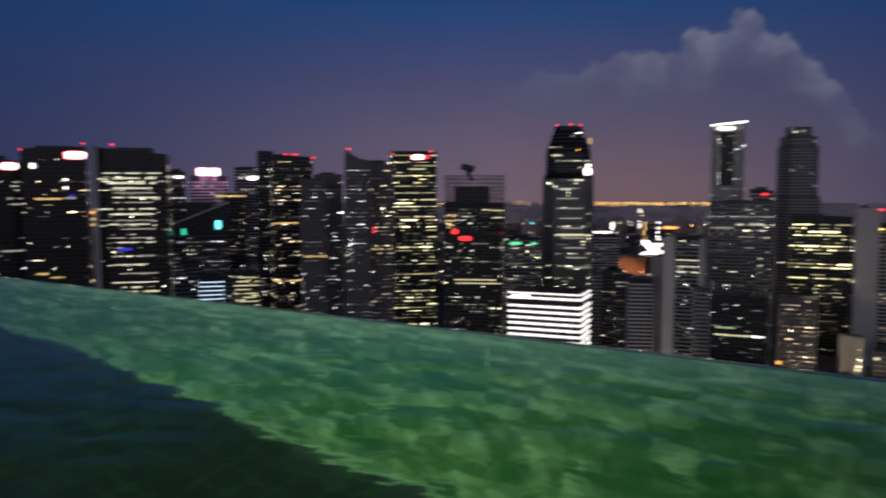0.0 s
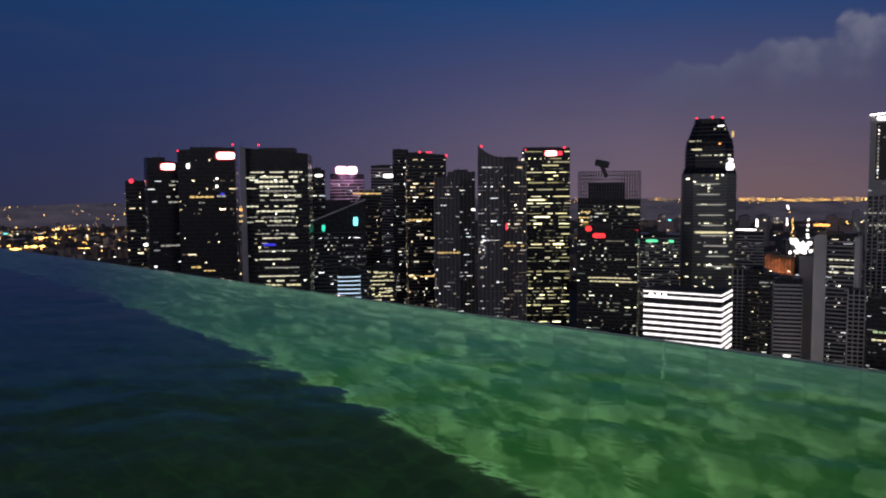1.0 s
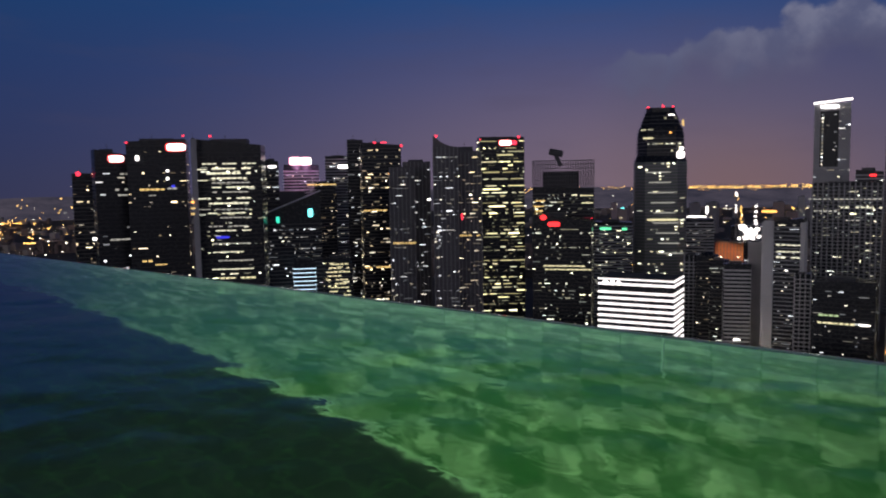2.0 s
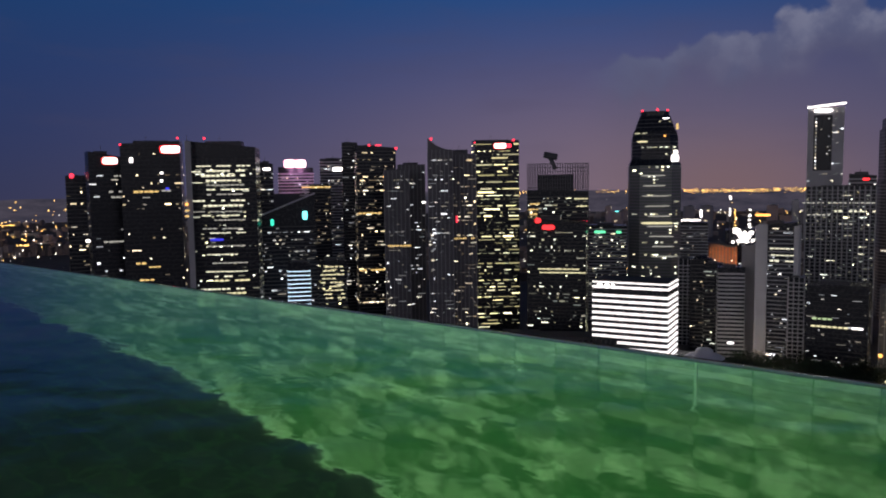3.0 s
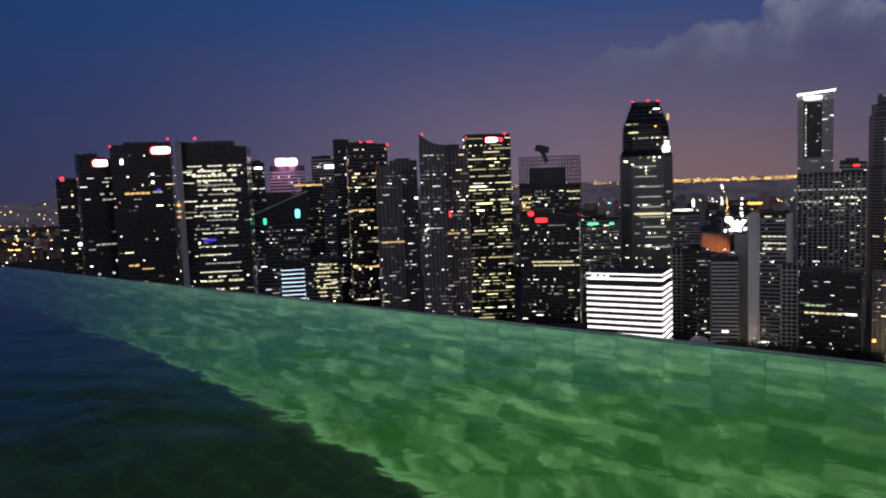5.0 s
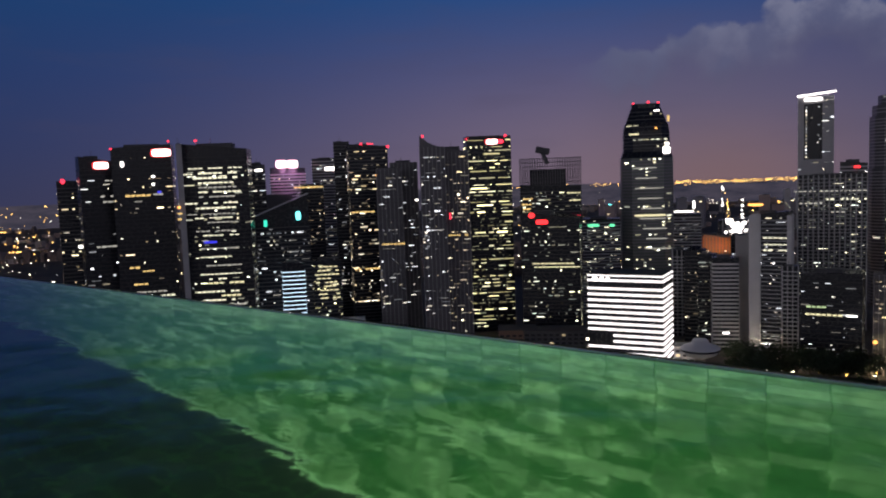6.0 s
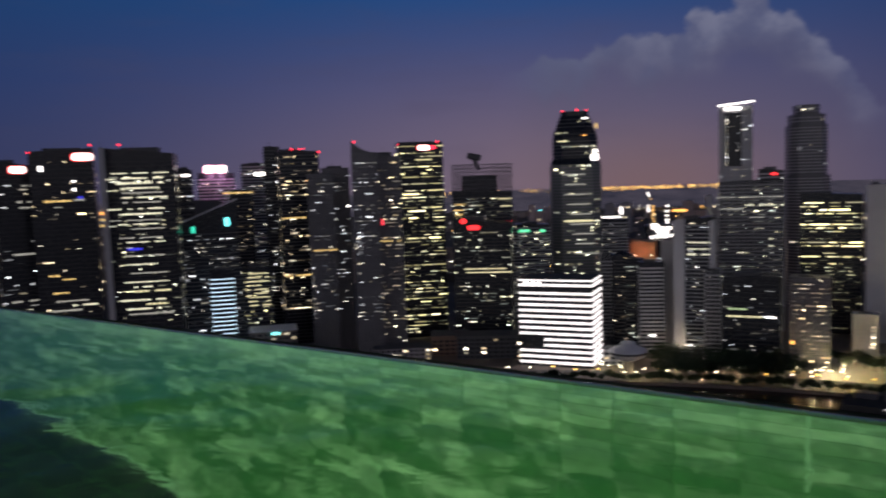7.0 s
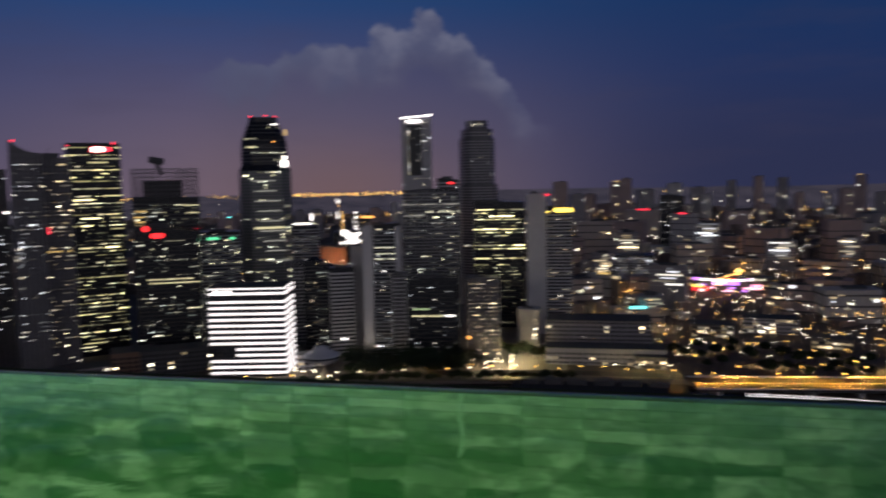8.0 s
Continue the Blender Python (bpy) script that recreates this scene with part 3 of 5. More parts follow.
def tower(name, label, az, dist, w, d, hl, hr, style, tint, p, turn, signs, lo=0.0, hi=1.0,
          frame_top=0, dome=0, crown=0, peak=0, slope_light=0):
    count[0] += 1
    rnd = random.Random(100 + count[0])
    front = polar(az, dist)
    ob = thing(name, label, "tower" if max(hl, hr) > 110 else "building", front + polar(az, d / 2), radians(turn - az), group="business district")
    body_mat, slab_mat, slab_h, proud, fins = STYLES[style]
    h = min(hl, hr)
    # body with a slanting or pointed top
    v = [(-w / 2, -d / 2, 0), (w / 2, -d / 2, 0), (w / 2, d / 2, 0), (-w / 2, d / 2, 0),
         (-w / 2, -d / 2, hl), (w / 2, -d / 2, hr), (w / 2, d / 2, hr), (-w / 2, d / 2, hl)]
    faces = list(BOX_FACES)
    if peak:
        steps = 8
        v, faces = [], []
        for y in (-d / 2, d / 2):
            v += [(-w / 2, y, 0), (w / 2, y, 0)]
            for i in range(steps + 1):
                t = i / steps
                v.append((w / 2 - w * t, y, hr + (hl - hr) * t ** 2.2))
        n = steps + 3
        faces = [tuple(range(n)), tuple(range(2 * n - 1, n - 1, -1))]
        faces += [(i, i + n, (i + 1) % n + n, (i + 1) % n) for i in range(n)]
    part("body", mesh_of("tower_body", v, faces, body_mat), ob)
    # floor edges
    vf = ([], [])
    add_box(vf, -w / 2 - proud, w / 2 + proud, -d / 2 - proud, d / 2 + proud, -slab_h / 2, slab_h / 2)
    slab = mesh_of("floor_edge", *vf, slab_mat)
    step = FLOOR * (3 if style == "plain" else 1)
    for k in range(1, int(h / step)):
        part("floor_edge", slab, ob, at=(0, 0, k * step))
    if fins:
        every, thick, out, mat = fins
        add_fins(ob, w, d, h, every, thick, out, mat)
    # parapet and plant room
    vf = ([], [])
    if not peak:
        add_box(vf, -w * 0.3, w * rnd.uniform(0.0, 0.3), -d * 0.25, d * 0.3, h - 1, max(hl, hr) + (0.4 if abs(hl - hr) > 3 else rnd.choice((0.5, 0.8, 2.2))))
        room = part("plant_room", mesh_of("plant_room", *vf, SLAB), ob, "rooftop plant room")
        part("mast", unit_box(STEEL), room, at=(-w * 0.1, 0, max(hl, hr) + 2.5), size=(0.35, 0.35, 6))
    if tint != "none" and p > 0:
        lit_floors(ob, rnd, w, d, h, tint, p, lo, hi, "right" if turn < 0 else "left", 62 if az < -18 else 40 if az < -5 else 0)
        dim_rooms(ob, w, d, h, tint, p, 0.0, min(hi, 0.97), "right" if turn < 0 else "left", 62 if az < -18 else 40 if az < -5 else 0, 0.3 if az < -20 else 1.3 if az > 8 else 1.1)
    for shape, mat, x, z, sw, sh in signs:
        y = -d / 2 - 0.7
        if shape == "lamp":
            part("beacon", unit_ball(SIGN[mat]), ob, "glowing beacon", (x, y + 0.2, z), (sw * 0.6, min(sw, 4) * 0.6, sh * 0.6))
        elif shape == "column":
            # a stair or lift core: one lit pane above the other
            for i in range(int(sh / 3.4)):
                if rnd.random() < 0.72:
                    part("window", unit_box(TINT[mat]), ob, at=(x + rnd.uniform(-0.3, 0.3) * sw, -d / 2 - 0.9, z - sh / 2 + 3.4 * i), size=(sw * rnd.uniform(0.3, 0.8), 0.4, rnd.uniform(0.8, 1.9)))
        elif shape == "haloed":
            # a white light box on a larger coloured plate that paints its halo
            plate = part("sign", unit_sign(SIGN[mat]), ob, "coloured glowing plate that paints the sign halo", (x, y, z), (sw, 0.8, sh))
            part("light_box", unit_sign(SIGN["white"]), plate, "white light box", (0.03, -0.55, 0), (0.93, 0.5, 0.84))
        elif shape == "round":
            part("sign", unit_disc(SIGN[mat]), ob, "glowing sign", (x, y, z), (sw * (0.62 if mat == "hot" else 0.75), 1.2, sh * (0.55 if mat == "hot" else 0.75)))
        elif mat in ("gold", "ivory", "dim", "yellowish", "greenish") and shape == "sign":
            # a lit floor: panes side by side, a few of them dark
            n = max(1, round(sw / 4.6))
            for i in range(n):
                if n < 4 or rnd.random() < 0.88:
                    part("window", unit_box(SIGN[mat]), ob, at=(x - sw / 2 + (i + 0.5) * sw / n, -d / 2 - 0.2, z), size=(sw / n * rnd.uniform(0.7, 0.95), 0.4, min(sh, 2.6) * rnd.uniform(0.6, 0.85)))
        else:
            part("sign", unit_sign(SIGN[mat]), ob, "glowing sign", (x, y, z), (sw * (0.6 if mat in ("teal", "cyan") else 0.8), 1.0, sh * 0.68))
    if slope_light:
        length = math.hypot(w, hr - hl)
        bar = part("roof_edge", unit_box(PALE), ob, "pale sloping roof edge", (0, -d / 2 - 0.4, (hl + hr) / 2 + 0.6), (length, 1.0, 1.5))
        bar.rotation_euler = (0, -math.atan2(hr - hl, w), 0)
    if frame_top:
        top = frame_top
        for i in range(25):
            x = -w / 2 + w * i / 24
            part("post", unit_box(STEEL), ob, at=(x, -d / 2 + 0.4, (h + top) / 2), size=(0.7, 0.7, top - h))
            part("post", unit_box(STEEL), ob, at=(x, d / 2 - 0.4, (h + top) / 2), size=(0.7, 0.7, top - h))
        for z in [h + (top - h) * j / 7 for j in range(1, 8)]:
            part("rail", unit_box(STEEL), ob, at=(0, -d / 2 + 0.4, z), size=(w, 0.4, 0.4))
            part("rail", unit_box(STEEL), ob, at=(0, d / 2 - 0.4, z), size=(w, 0.4, 0.4))
        part("roof_core", unit_box(GLASS), ob, "dark roof core", (-2.5, 0, h + 10), (43, d * 0.6, 20.5))
        board = part("hoist", unit_box(SLAB), ob, "tilted dark hoist on the roof", (-6.0, 0, h + 34), (5, 4, 16))
        board.rotation_euler = (0, radians(-24), 0)
        jib = part("hoist_head", box_mesh("hoist_head", -8.5, 8.5, -2.5, 2.5, -4, 4, SLAB, 1.6), ob, "dark hoist head", (-8.5, 0, h + 43))
        jib.rotation_euler = (0, radians(12), 0)
    if dome:
        dm = lathe("round_roof", [(w / 2, 0), (w * 0.47, 3), (w * 0.36, 6.5), (w * 0.18, 9), (0.5, 10)], 24, GLASS)
        part("round_roof", dm, ob, "dark rounded roof", (0, 0, h - 6), (1.0, d / w, 1.0))
    if crown:
        # recessed slot with lamps, and a slanting lit crown
        part("slot", unit_box(GLASS), ob, "dark recessed window slot", (-3, -d / 2 - 0.35, 228), (20, 0.5, 66))
        for k in range(15):
            part("window", unit_box(TINT["cool"]), ob, at=(-10.5, -d / 2 - 0.8, 198 + k * 4.2), size=(1.6, 0.5, 2.0))
            if rnd.random() < 0.4:
                part("window", unit_box(TINT["cool"]), ob, at=(rnd.uniform(-6, 6), -d / 2 - 0.8, 198 + k * 4.2), size=(2.2, 0.5, 1.2))
        bar = part("crown_light", unit_box(SIGN["white"]), ob, "white crown light", (0.5, -d / 2 - 0.8, h + 3.6), (42, 1.5, 2.0))
        bar.rotation_euler = (0, radians(-5.0), 0)
        part("sign", unit_sign(SIGN["white"]), ob, "white glowing sign", (-3, -d / 2 - 1.0, h - 2.5), (20, 0.8, 4.0))
    return ob


def octagon_tower(label, az, dist, sections, lights, mat, slab_mat, p, tint, turn, low_slab=None, low_glass=None):
    """A chamfered tower that narrows in steps: sections of (bottom, top, half width below, half width above)."""
    ob = thing("office_tower", label, "tower", polar(az, dist + 25), radians(turn - az), group="business district")
    rnd = random.Random(77 + int(dist))
    me_lit = unit_box(TINT[tint])

    def ring(a, z):
        c = a * 0.62
        return [(-a, -c, z), (-c, -a, z), (c, -a, z), (a, -c, z), (a, c, z), (c, a, z), (-c, a, z), (-a, c, z)]
    for z0, z1, a0, a1 in sections:
        v = ring(a0, z0) + ring(a1, z1)
        f = [(i, (i + 1) % 8, (i + 1) % 8 + 8, i + 8) for i in range(8)] + [tuple(range(7, -1, -1)), tuple(range(8, 16))]
        part("body", mesh_of("tower_section", v, f, low_glass if low_glass and z0 == 0 else mat), ob)
        floors = int((z1 - z0) / FLOOR)
        sl = ring(1.0, -0.5) + ring(1.0, 0.5)
        slab = mesh_of("floor_edge", sl, f, low_slab if low_slab and z0 == 0 else slab_mat)
        for k in range(1, floors):
            t = k / floors
            a = a0 + (a1 - a0) * t
            z = z0 + (z1 - z0) * t
            part("floor_edge", slab, ob, at=(0, 0, z), size=(a + 0.3, a + 0.3, 1.1))
            busy = rnd.random()
            q = p * (2.6 if busy > 0.7 else 0.9 if busy > 0.3 else 0.1)
            n = max(1, int(1.24 * a / 3.2))
            for i in range(n):
                if rnd.random() < q:
                    x = -0.62 * a + (i + 0.5) * 1.24 * a / n
                    part("window", me_lit, ob, at=(x, -a - 0.1, z + 2.1), size=(1.24 * a / n * rnd.choice((0.7, 1.0, 1.0)), 0.3, rnd.choice((1.2, 1.8))))
            for s in (-1, 1):
                if rnd.random() < q * 2:
                    o = part("window", me_lit, ob, at=(s * 0.81 * a, -0.81 * a - 0.1, z + 2.1), size=(rnd.choice((3, 6, 9)), 0.3, 1.6))
                    o.rotation_euler = (0, 0, s * radians(45))
    for shape, m, x, z, back, sw, sh in lights:
        if shape == "lamp":
            part("beacon", unit_ball(SIGN[m]), ob, "glowing beacon", (x, back, z), (sw, sw, sh))
        else:
            part("sign", unit_sign(SIGN[m]), ob, "glowing sign", (x, back, z), (sw, 1.2, sh))
    return ob


octagon_tower("tall dark tapering tower with stepped shoulders and lit floors", 8.90, 1080,
              [(0, 205, 33, 33), (205, 213, 33, 30), (213, 240, 29.5, 29), (240, 250, 29, 27), (250, 270, 26, 19), (270, 276, 18, 18)],
              [("lamp", "red", -16, 277, -8, 3.4, 3.4), ("lamp", "red", 3, 278, -12, 3.4, 3.4), ("lamp", "red", 16, 277, -8, 3.4, 3.4),
               ("lamp", "orange", 11, 243, -30, 3, 2.4), ("sign", "white", 24, 214, -31, 9.5, 9), ("sign", "white", 25, 222, -31, 5, 4), ("sign", "gold", 27, 255, -26, 3, 8),
               ("sign", "white", 13, 266, -22, 8, 1.5), ("sign", "yellowish", 2, 130, -33.6, 40, 2.6),
               ("sign", "yellowish", -17, 236, -30.5, 13, 2.2)] +
              [("sign", "dim", r * 2 - 6, 205 - 13.2 * r, -33.7, 34 - 3 * (r % 3), 1.2) for r in range(1, 10)], GLASS, SLAB, 0.11, "ivory", 4, FIN, GLASS_GREEN)
octagon_tower("tall grey octagonal tower with a stepped grey crown", 23.97, 1180,
              [(0, 180, 27, 27), (180, 248, 23.6, 23.6), (248, 262, 21, 21), (262, 275, 15, 15)],
              [("sign", "dim", 2, 269, -16, 5, 2)], GLASS_GREY, GREY, 0.025, "cool", 14)
tower("office_tower", "slim dark office tower with a red beacon", -30.72, 930, 19.7, 13.8, 200.5, 200.5, "glass", "warm", 0.16, 0, [('lamp', 'red', -3.6, 200.1, 7.9, 8.6)])
tower("office_tower", "dark glass office tower with a glowing white roof sign", -28.91, 850, 33.6, 23.5, 223.0, 217.0, "black", "cool", 0.05, 8, [('sign', 'dim', 7.1, 183.4, 31.4, 3.0), ('sign', 'dim', 15.6, 198.8, 20.6, 2.4), ('sign', 'dim', 11.3, 177.9, 18.1, 2.4), ('sign', 'white', -20.5, 135.7, 4.8, 4.2), ('sign', 'dim', 3.0, 133.9, 38.7, 2.4), ('haloed', 'hot', 2.6, 213.7, 14.6, 7.6), ('sign', 'white', 18.2, 215.0, 7.3, 3.0), ('sign', 'dim', 4.0, 89.0, 28.0, 2.2), ('sign', 'ivory', -2.0, 80.0, 17.0, 2.2), ('sign', 'dim', 6.0, 75.5, 26.0, 2.2)])
tower("office_tower", "broad dark glass tower with curved parapet and bright sign", -25.93, 830, 55.4, 38.8, 229.8, 232.3, "black", "warm", 0.03, -6, [('sign', 'gold', -5.1, 183.0, 23.6, 3.0), ('sign', 'dim', -5.5, 177.2, 7.1, 1.2), ('sign', 'white', 9.8, 201.1, 3.5, 3.0), ('sign', 'white', 9.6, 193.4, 3.0, 4.1), ('sign', 'dim', 13.5, 183.7, 9.4, 2.4), ('sign', 'gold', -12.9, 112.6, 10.6, 2.4), ('sign', 'gold', -0.2, 108.7, 11.8, 1.8), ('sign', 'gold', -8.0, 96.0, 14.0, 2.4), ('sign', 'dim', 4.0, 88.0, 34.0, 2.0), ('sign', 'ivory', 12.0, 83.5, 22.0, 2.2), ('sign', 'dim', -6.0, 79.0, 30.0, 2.4), ('haloed', 'hot', 18.4, 224.0, 19.0, 8.2), ('sign', 'blue', 14.6, 185.8, 4.7, 3.5), ('sign', 'white', -17.7, 213.8, 4.1, 7.7), ('lamp', 'red', -27.1, 228.8, 3.5, 3.5), ('lamp', 'red', 26.0, 235.1, 4.1, 3.5)])
tower("pylon", "tall pale grey concrete lift shaft beside dark towers", -23.65, 782, 5.2, 4.0, 229.9, 229.8, "plain", "none", 0, 0, [('sign', 'orange', -2.9, 171.0, 3.3, 3.3), ('sign', 'gold', -2.7, 165.2, 4.5, 2.2), ('sign', 'gold', -3.0, 159.9, 4.5, 2.2)])
tower("office_tower", "black glass tower with many lit office floors", -21.12, 790, 60.1, 42.0, 230.3, 224.3, "black", "ivory", 0.13, -8, [('sign', 'ivory', 2.0, 192.8, 39.0, 2.2), ('sign', 'dim', 1.0, 188.5, 36.0, 1.8), ('sign', 'ivory', 3.0, 184.2, 40.0, 2.0), ('sign', 'dim', 0.0, 179.6, 34.0, 1.7), ('sign', 'ivory', -2.0, 159.4, 40.0, 1.6), ('sign', 'dim', 4.0, 155.0, 30.0, 1.5), ('sign', 'dim', -3.0, 146.8, 38.0, 1.5), ('sign', 'ivory', 2.0, 142.6, 34.0, 1.5), ('sign', 'dim', 0.0, 130.0, 36.0, 1.5), ('sign', 'ivory', -4.0, 121.8, 30.0, 1.4), ('sign', 'dim', 3.0, 113.5, 34.0, 1.4), ('sign', 'ivory', 0.0, 105.2, 40.0, 1.4), ('sign', 'ivory', -8.0, 100.5, 26.0, 2.0), ('sign', 'yellowish', 4.0, 96.4, 34.0, 2.2), ('sign', 'ivory', -4.0, 88.2, 40.0, 2.2), ('sign', 'yellowish', 8.0, 84.0, 28.0, 2.2), ('sign', 'ivory', -6.0, 79.8, 36.0, 2.2), ('sign', 'dim', 2.0, 75.0, 40.0, 2.2), ('sign', 'ivory', -4.6, 206.7, 60.1, 1.7), ('sign', 'ivory', -0.5, 202.0, 41.6, 2.2), ('sign', 'ivory', -26.8, 201.4, 11.8, 1.7), ('sign', 'ivory', -0.7, 197.5, 41.6, 2.8), ('sign', 'ivory', -8.4, 173.6, 55.6, 1.7), ('sign', 'ivory', -1.7, 168.8, 38.2, 2.2), ('sign', 'dim', -10.0, 163.2, 53.4, 1.1), ('sign', 'blue', -8.6, 136.2, 15.7, 3.4), ('lamp', 'red', -16.7, 232.9, 4.5, 3.9)], hi=.925)
tower("office_tower", "dark narrow tower with a small white sign", -18.44, 860, 13.8, 16.6, 212.0, 209.9, "glass", "cool", 0.12, 0, [('sign', 'white', 0.5, 204.2, 10.4, 3.7)])
tower("hotel_tower", "violet-lit tower with a pink-white roof sign", -16.40, 1080, 45.6, 31.9, 210.0, 208.8, "stripe", "cool", 0.08, 0, [('haloed', 'pink', -8.0, 214.5, 15.0, 11.0), ('haloed', 'pink', 6.2, 214.2, 15.0, 11.0), ('sign', 'pink', -1.2, 211.6, 22, 5.0)])
tower("office_tower", "mid-rise block with a bright warm top floor", -14.73, 1010, 26.5, 18.5, 186.8, 186.0, "glass", "warm", 0.12, 0, [('sign', 'gold', -4.8, 183.4, 36.6, 3.6)])
tower("office_tower", "grey tower with a white roof sign", -13.58, 1130, 43.8, 30.7, 221.9, 222.3, "stripe", "cool", 0.06, 0, [('sign', 'white', 3.3, 207.1, 20.1, 8.0)])
tower("office_block", "dark block with a sloping lit roof edge", -17.50, 852, 70.9, 40.0, 149.8, 177.8, "glass", "cool", 0.1, 0, [('sign', 'teal', -9.6, 148.4, 6.1, 10.3), ('sign', 'cyan', 24.4, 155.1, 8.5, 13.3)], slope_light=1)
tower("led_block", "low block wrapped in blue-white light bands", -16.40, 790, 21.7, 15.2, 112.5, 110.3, "led_blue", "none", 0, 0, [])
tower("office_block", "dark mid-rise with rows of yellow-lit floors", -14.0, 850, 30, 24, 106, 106, "glass", "yellow", 0.12, 0, [('sign', 'yellowish', 1.5 * math.sin(i), 66 + 4.2 * i, 26 - 3 * (i % 3), 1.6) for i in range(9)])
tower("office_tower", "dark residential tower with scattered lit rooms", -10.81, 960, 47.2, 33.0, 233.0, 229.7, "glass", "warm", 0.16, 6, [('sign', 'gold', -6.5, 151.6, 32.8, 4.1), ('sign', 'gold', -7.2, 82.7, 31.4, 4.1), ('sign', 'gold', 20.2, 87.7, 20.5, 4.1), ('lamp', 'red', -8.1, 232.6, 5.5, 4.1), ('sign', 'red', 2.7, 232.7, 9.6, 2.0), ('lamp', 'red', 24.0, 228.8, 5.5, 4.8), ('lamp', 'orange', 9.3, 195.2, 5.5, 5.5)])
tower("office_tower", "slender dark tower behind with a roof mast", -12.58, 1010, 19.6, 13.7, 239.0, 238.6, "glass", "cool", 0.05, 0, [])
tower("apartment_tower", "grey apartment tower with thin vertical fins", -9.29, 880, 27.3, 19.1, 202.2, 201.4, "fins", "cool", 0.05, 0, [("column", "cool", -12.0, 76, 3.0, 56), ("sign", "gold", 2, 118.0, 26, 3.4)])
tower("apartment_tower", "dark apartment slab with few lit rooms", -8.22, 910, 30.9, 21.6, 208.5, 208.3, "fins", "cool", 0.07, 0, [])
tower("apartment_tower", "sail-shaped glass tower with a pointed peak", -6.13, 850, 26.4, 18.5, 235.1, 222.4, "fins", "cool", 0.1, 0, [('lamp', 'red', -9.5, 233.8, 4.8, 4.8), ('sign', 'white', -18.3, 166.7, 4.8, 3.0), ('column', 'cool', -10.5, 116, 4.5, 44), ('column', 'cool', -7.0, 128, 3.5, 30)], peak=1)
tower("apartment_tower", "curved glass apartment tower with scattered lights", -4.58, 870, 30.8, 21.6, 222.7, 216.9, "fins", "warm", 0.09, 0, [('sign', 'gold', 2.2, 126.0, 22.3, 3.7), ('sign', 'red', -6.1, 147.0, 1.9, 10.5)])
tower("office_tower", "tall tower with rows of yellow-lit windows", -2.19, 960, 53.4, 37.4, 237.2, 236.7, "black", "yellow", 0.32, 7, [('haloed', 'hot', 3.4, 229.9, 15.0, 7.0), ('sign', 'red', 13.7, 229.9, 9.6, 6.8), ('lamp', 'red', 20.0, 236.7, 5.5, 4.8), ('lamp', 'red', -26.5, 234.2, 3.4, 3.4), ('lamp', 'red', -30.3, 219.1, 3.4, 4.1)])
tower("office_tower", "dark tower with an open steel roof frame", 2.26, 960, 72.6, 40.0, 176.5, 174.4, "glass", "ivory", 0.08, 0, [('sign', 'gold', -27.3, 159.9, 12.3, 2.7), ('sign', 'gold', -28.8, 153.2, 12.3, 2.7), ('sign', 'gold', -28.9, 147.8, 9.6, 2.7), ('sign', 'yellowish', 27.3, 165.6, 16.4, 2.0), ('sign', 'yellowish', 28.5, 156.8, 13.7, 2.0), ('sign', 'red', 30.2, 137.9, 12.3, 2.0)], frame_top=208)
tower("office_block", "black block carrying two red glowing signs", 2.27, 900, 65.8, 46.1, 146.8, 138.9, "black", "ivory", 0.07, -5, [('sign', 'yellowish', 0.2, 88.1, 61.5, 1.9), ('sign', 'yellowish', 7.1, 84.1, 52.5, 1.9), ('round', 'hot', -20.3, 143.0, 11.5, 10.9), ('sign', 'hot', -8.7, 135.4, 17.3, 7.7)])
tower("office_block", "grey mid-rise with green glowing signs", 5.78, 1050, 47.8, 33.5, 128.6, 127.7, "stripe", "ivory", 0.16, 0, [('sign', 'green', -10.1, 119.9, 18.7, 5.2), ('sign', 'green', 13.7, 119.5, 8.2, 5.2)])
tower("office_block", "mid-rise with pale green lit roof edge", 11.46, 1120, 41.3, 28.9, 128.6, 128.0, "stripe", "cool", 0.08, 0, [('sign', 'white', -1.2, 131.4, 31.9, 3.2), ('sign', 'white', 11.7, 140.3, 4.0, 15.9)])
tower("office_block", "narrow white-framed block between darker towers", 11.07, 930, 14.8, 17.8, 98.1, 98.1, "grid", "none", 0.05, 0, [])
tower("office_block", "dark glass tower with a rounded top", 12.13, 900, 23.6, 16.5, 101.1, 101.1, "glass", "warm", 0.06, 0, [], dome=1)
tower("office_block", "dark narrow block behind louvred towers", 12.92, 890, 19.7, 13.8, 97.2, 97.3, "glass", "ivory", 0.08, 0, [])
tower("office_block", "orange floodlit ribbed facade block", 13.51, 1150, 34.1, 23.9, 98.1, 93.2, "orange", "none", 0, 0, [])
tower("office_block", "rooftop crowded with glaring white lamps", 14.65, 1250, 44.5, 31.1, 110.2, 111.5, "glass", "cool", 0.1, 0, [])
tower("office_block", "grey tower with horizontal louvre bands", 14.05, 860, 26.0, 15.2, 96.9, 97.0, "stripe", "none", 0.02, 6, [('sign', 'white', 0.0, 18.5, 8.6, 2.4)])
tower("office_tower", "plain grey concrete tower slab", 15.27, 880, 16.7, 11.7, 117.4, 118.6, "plain", "none", 0, 0, [])
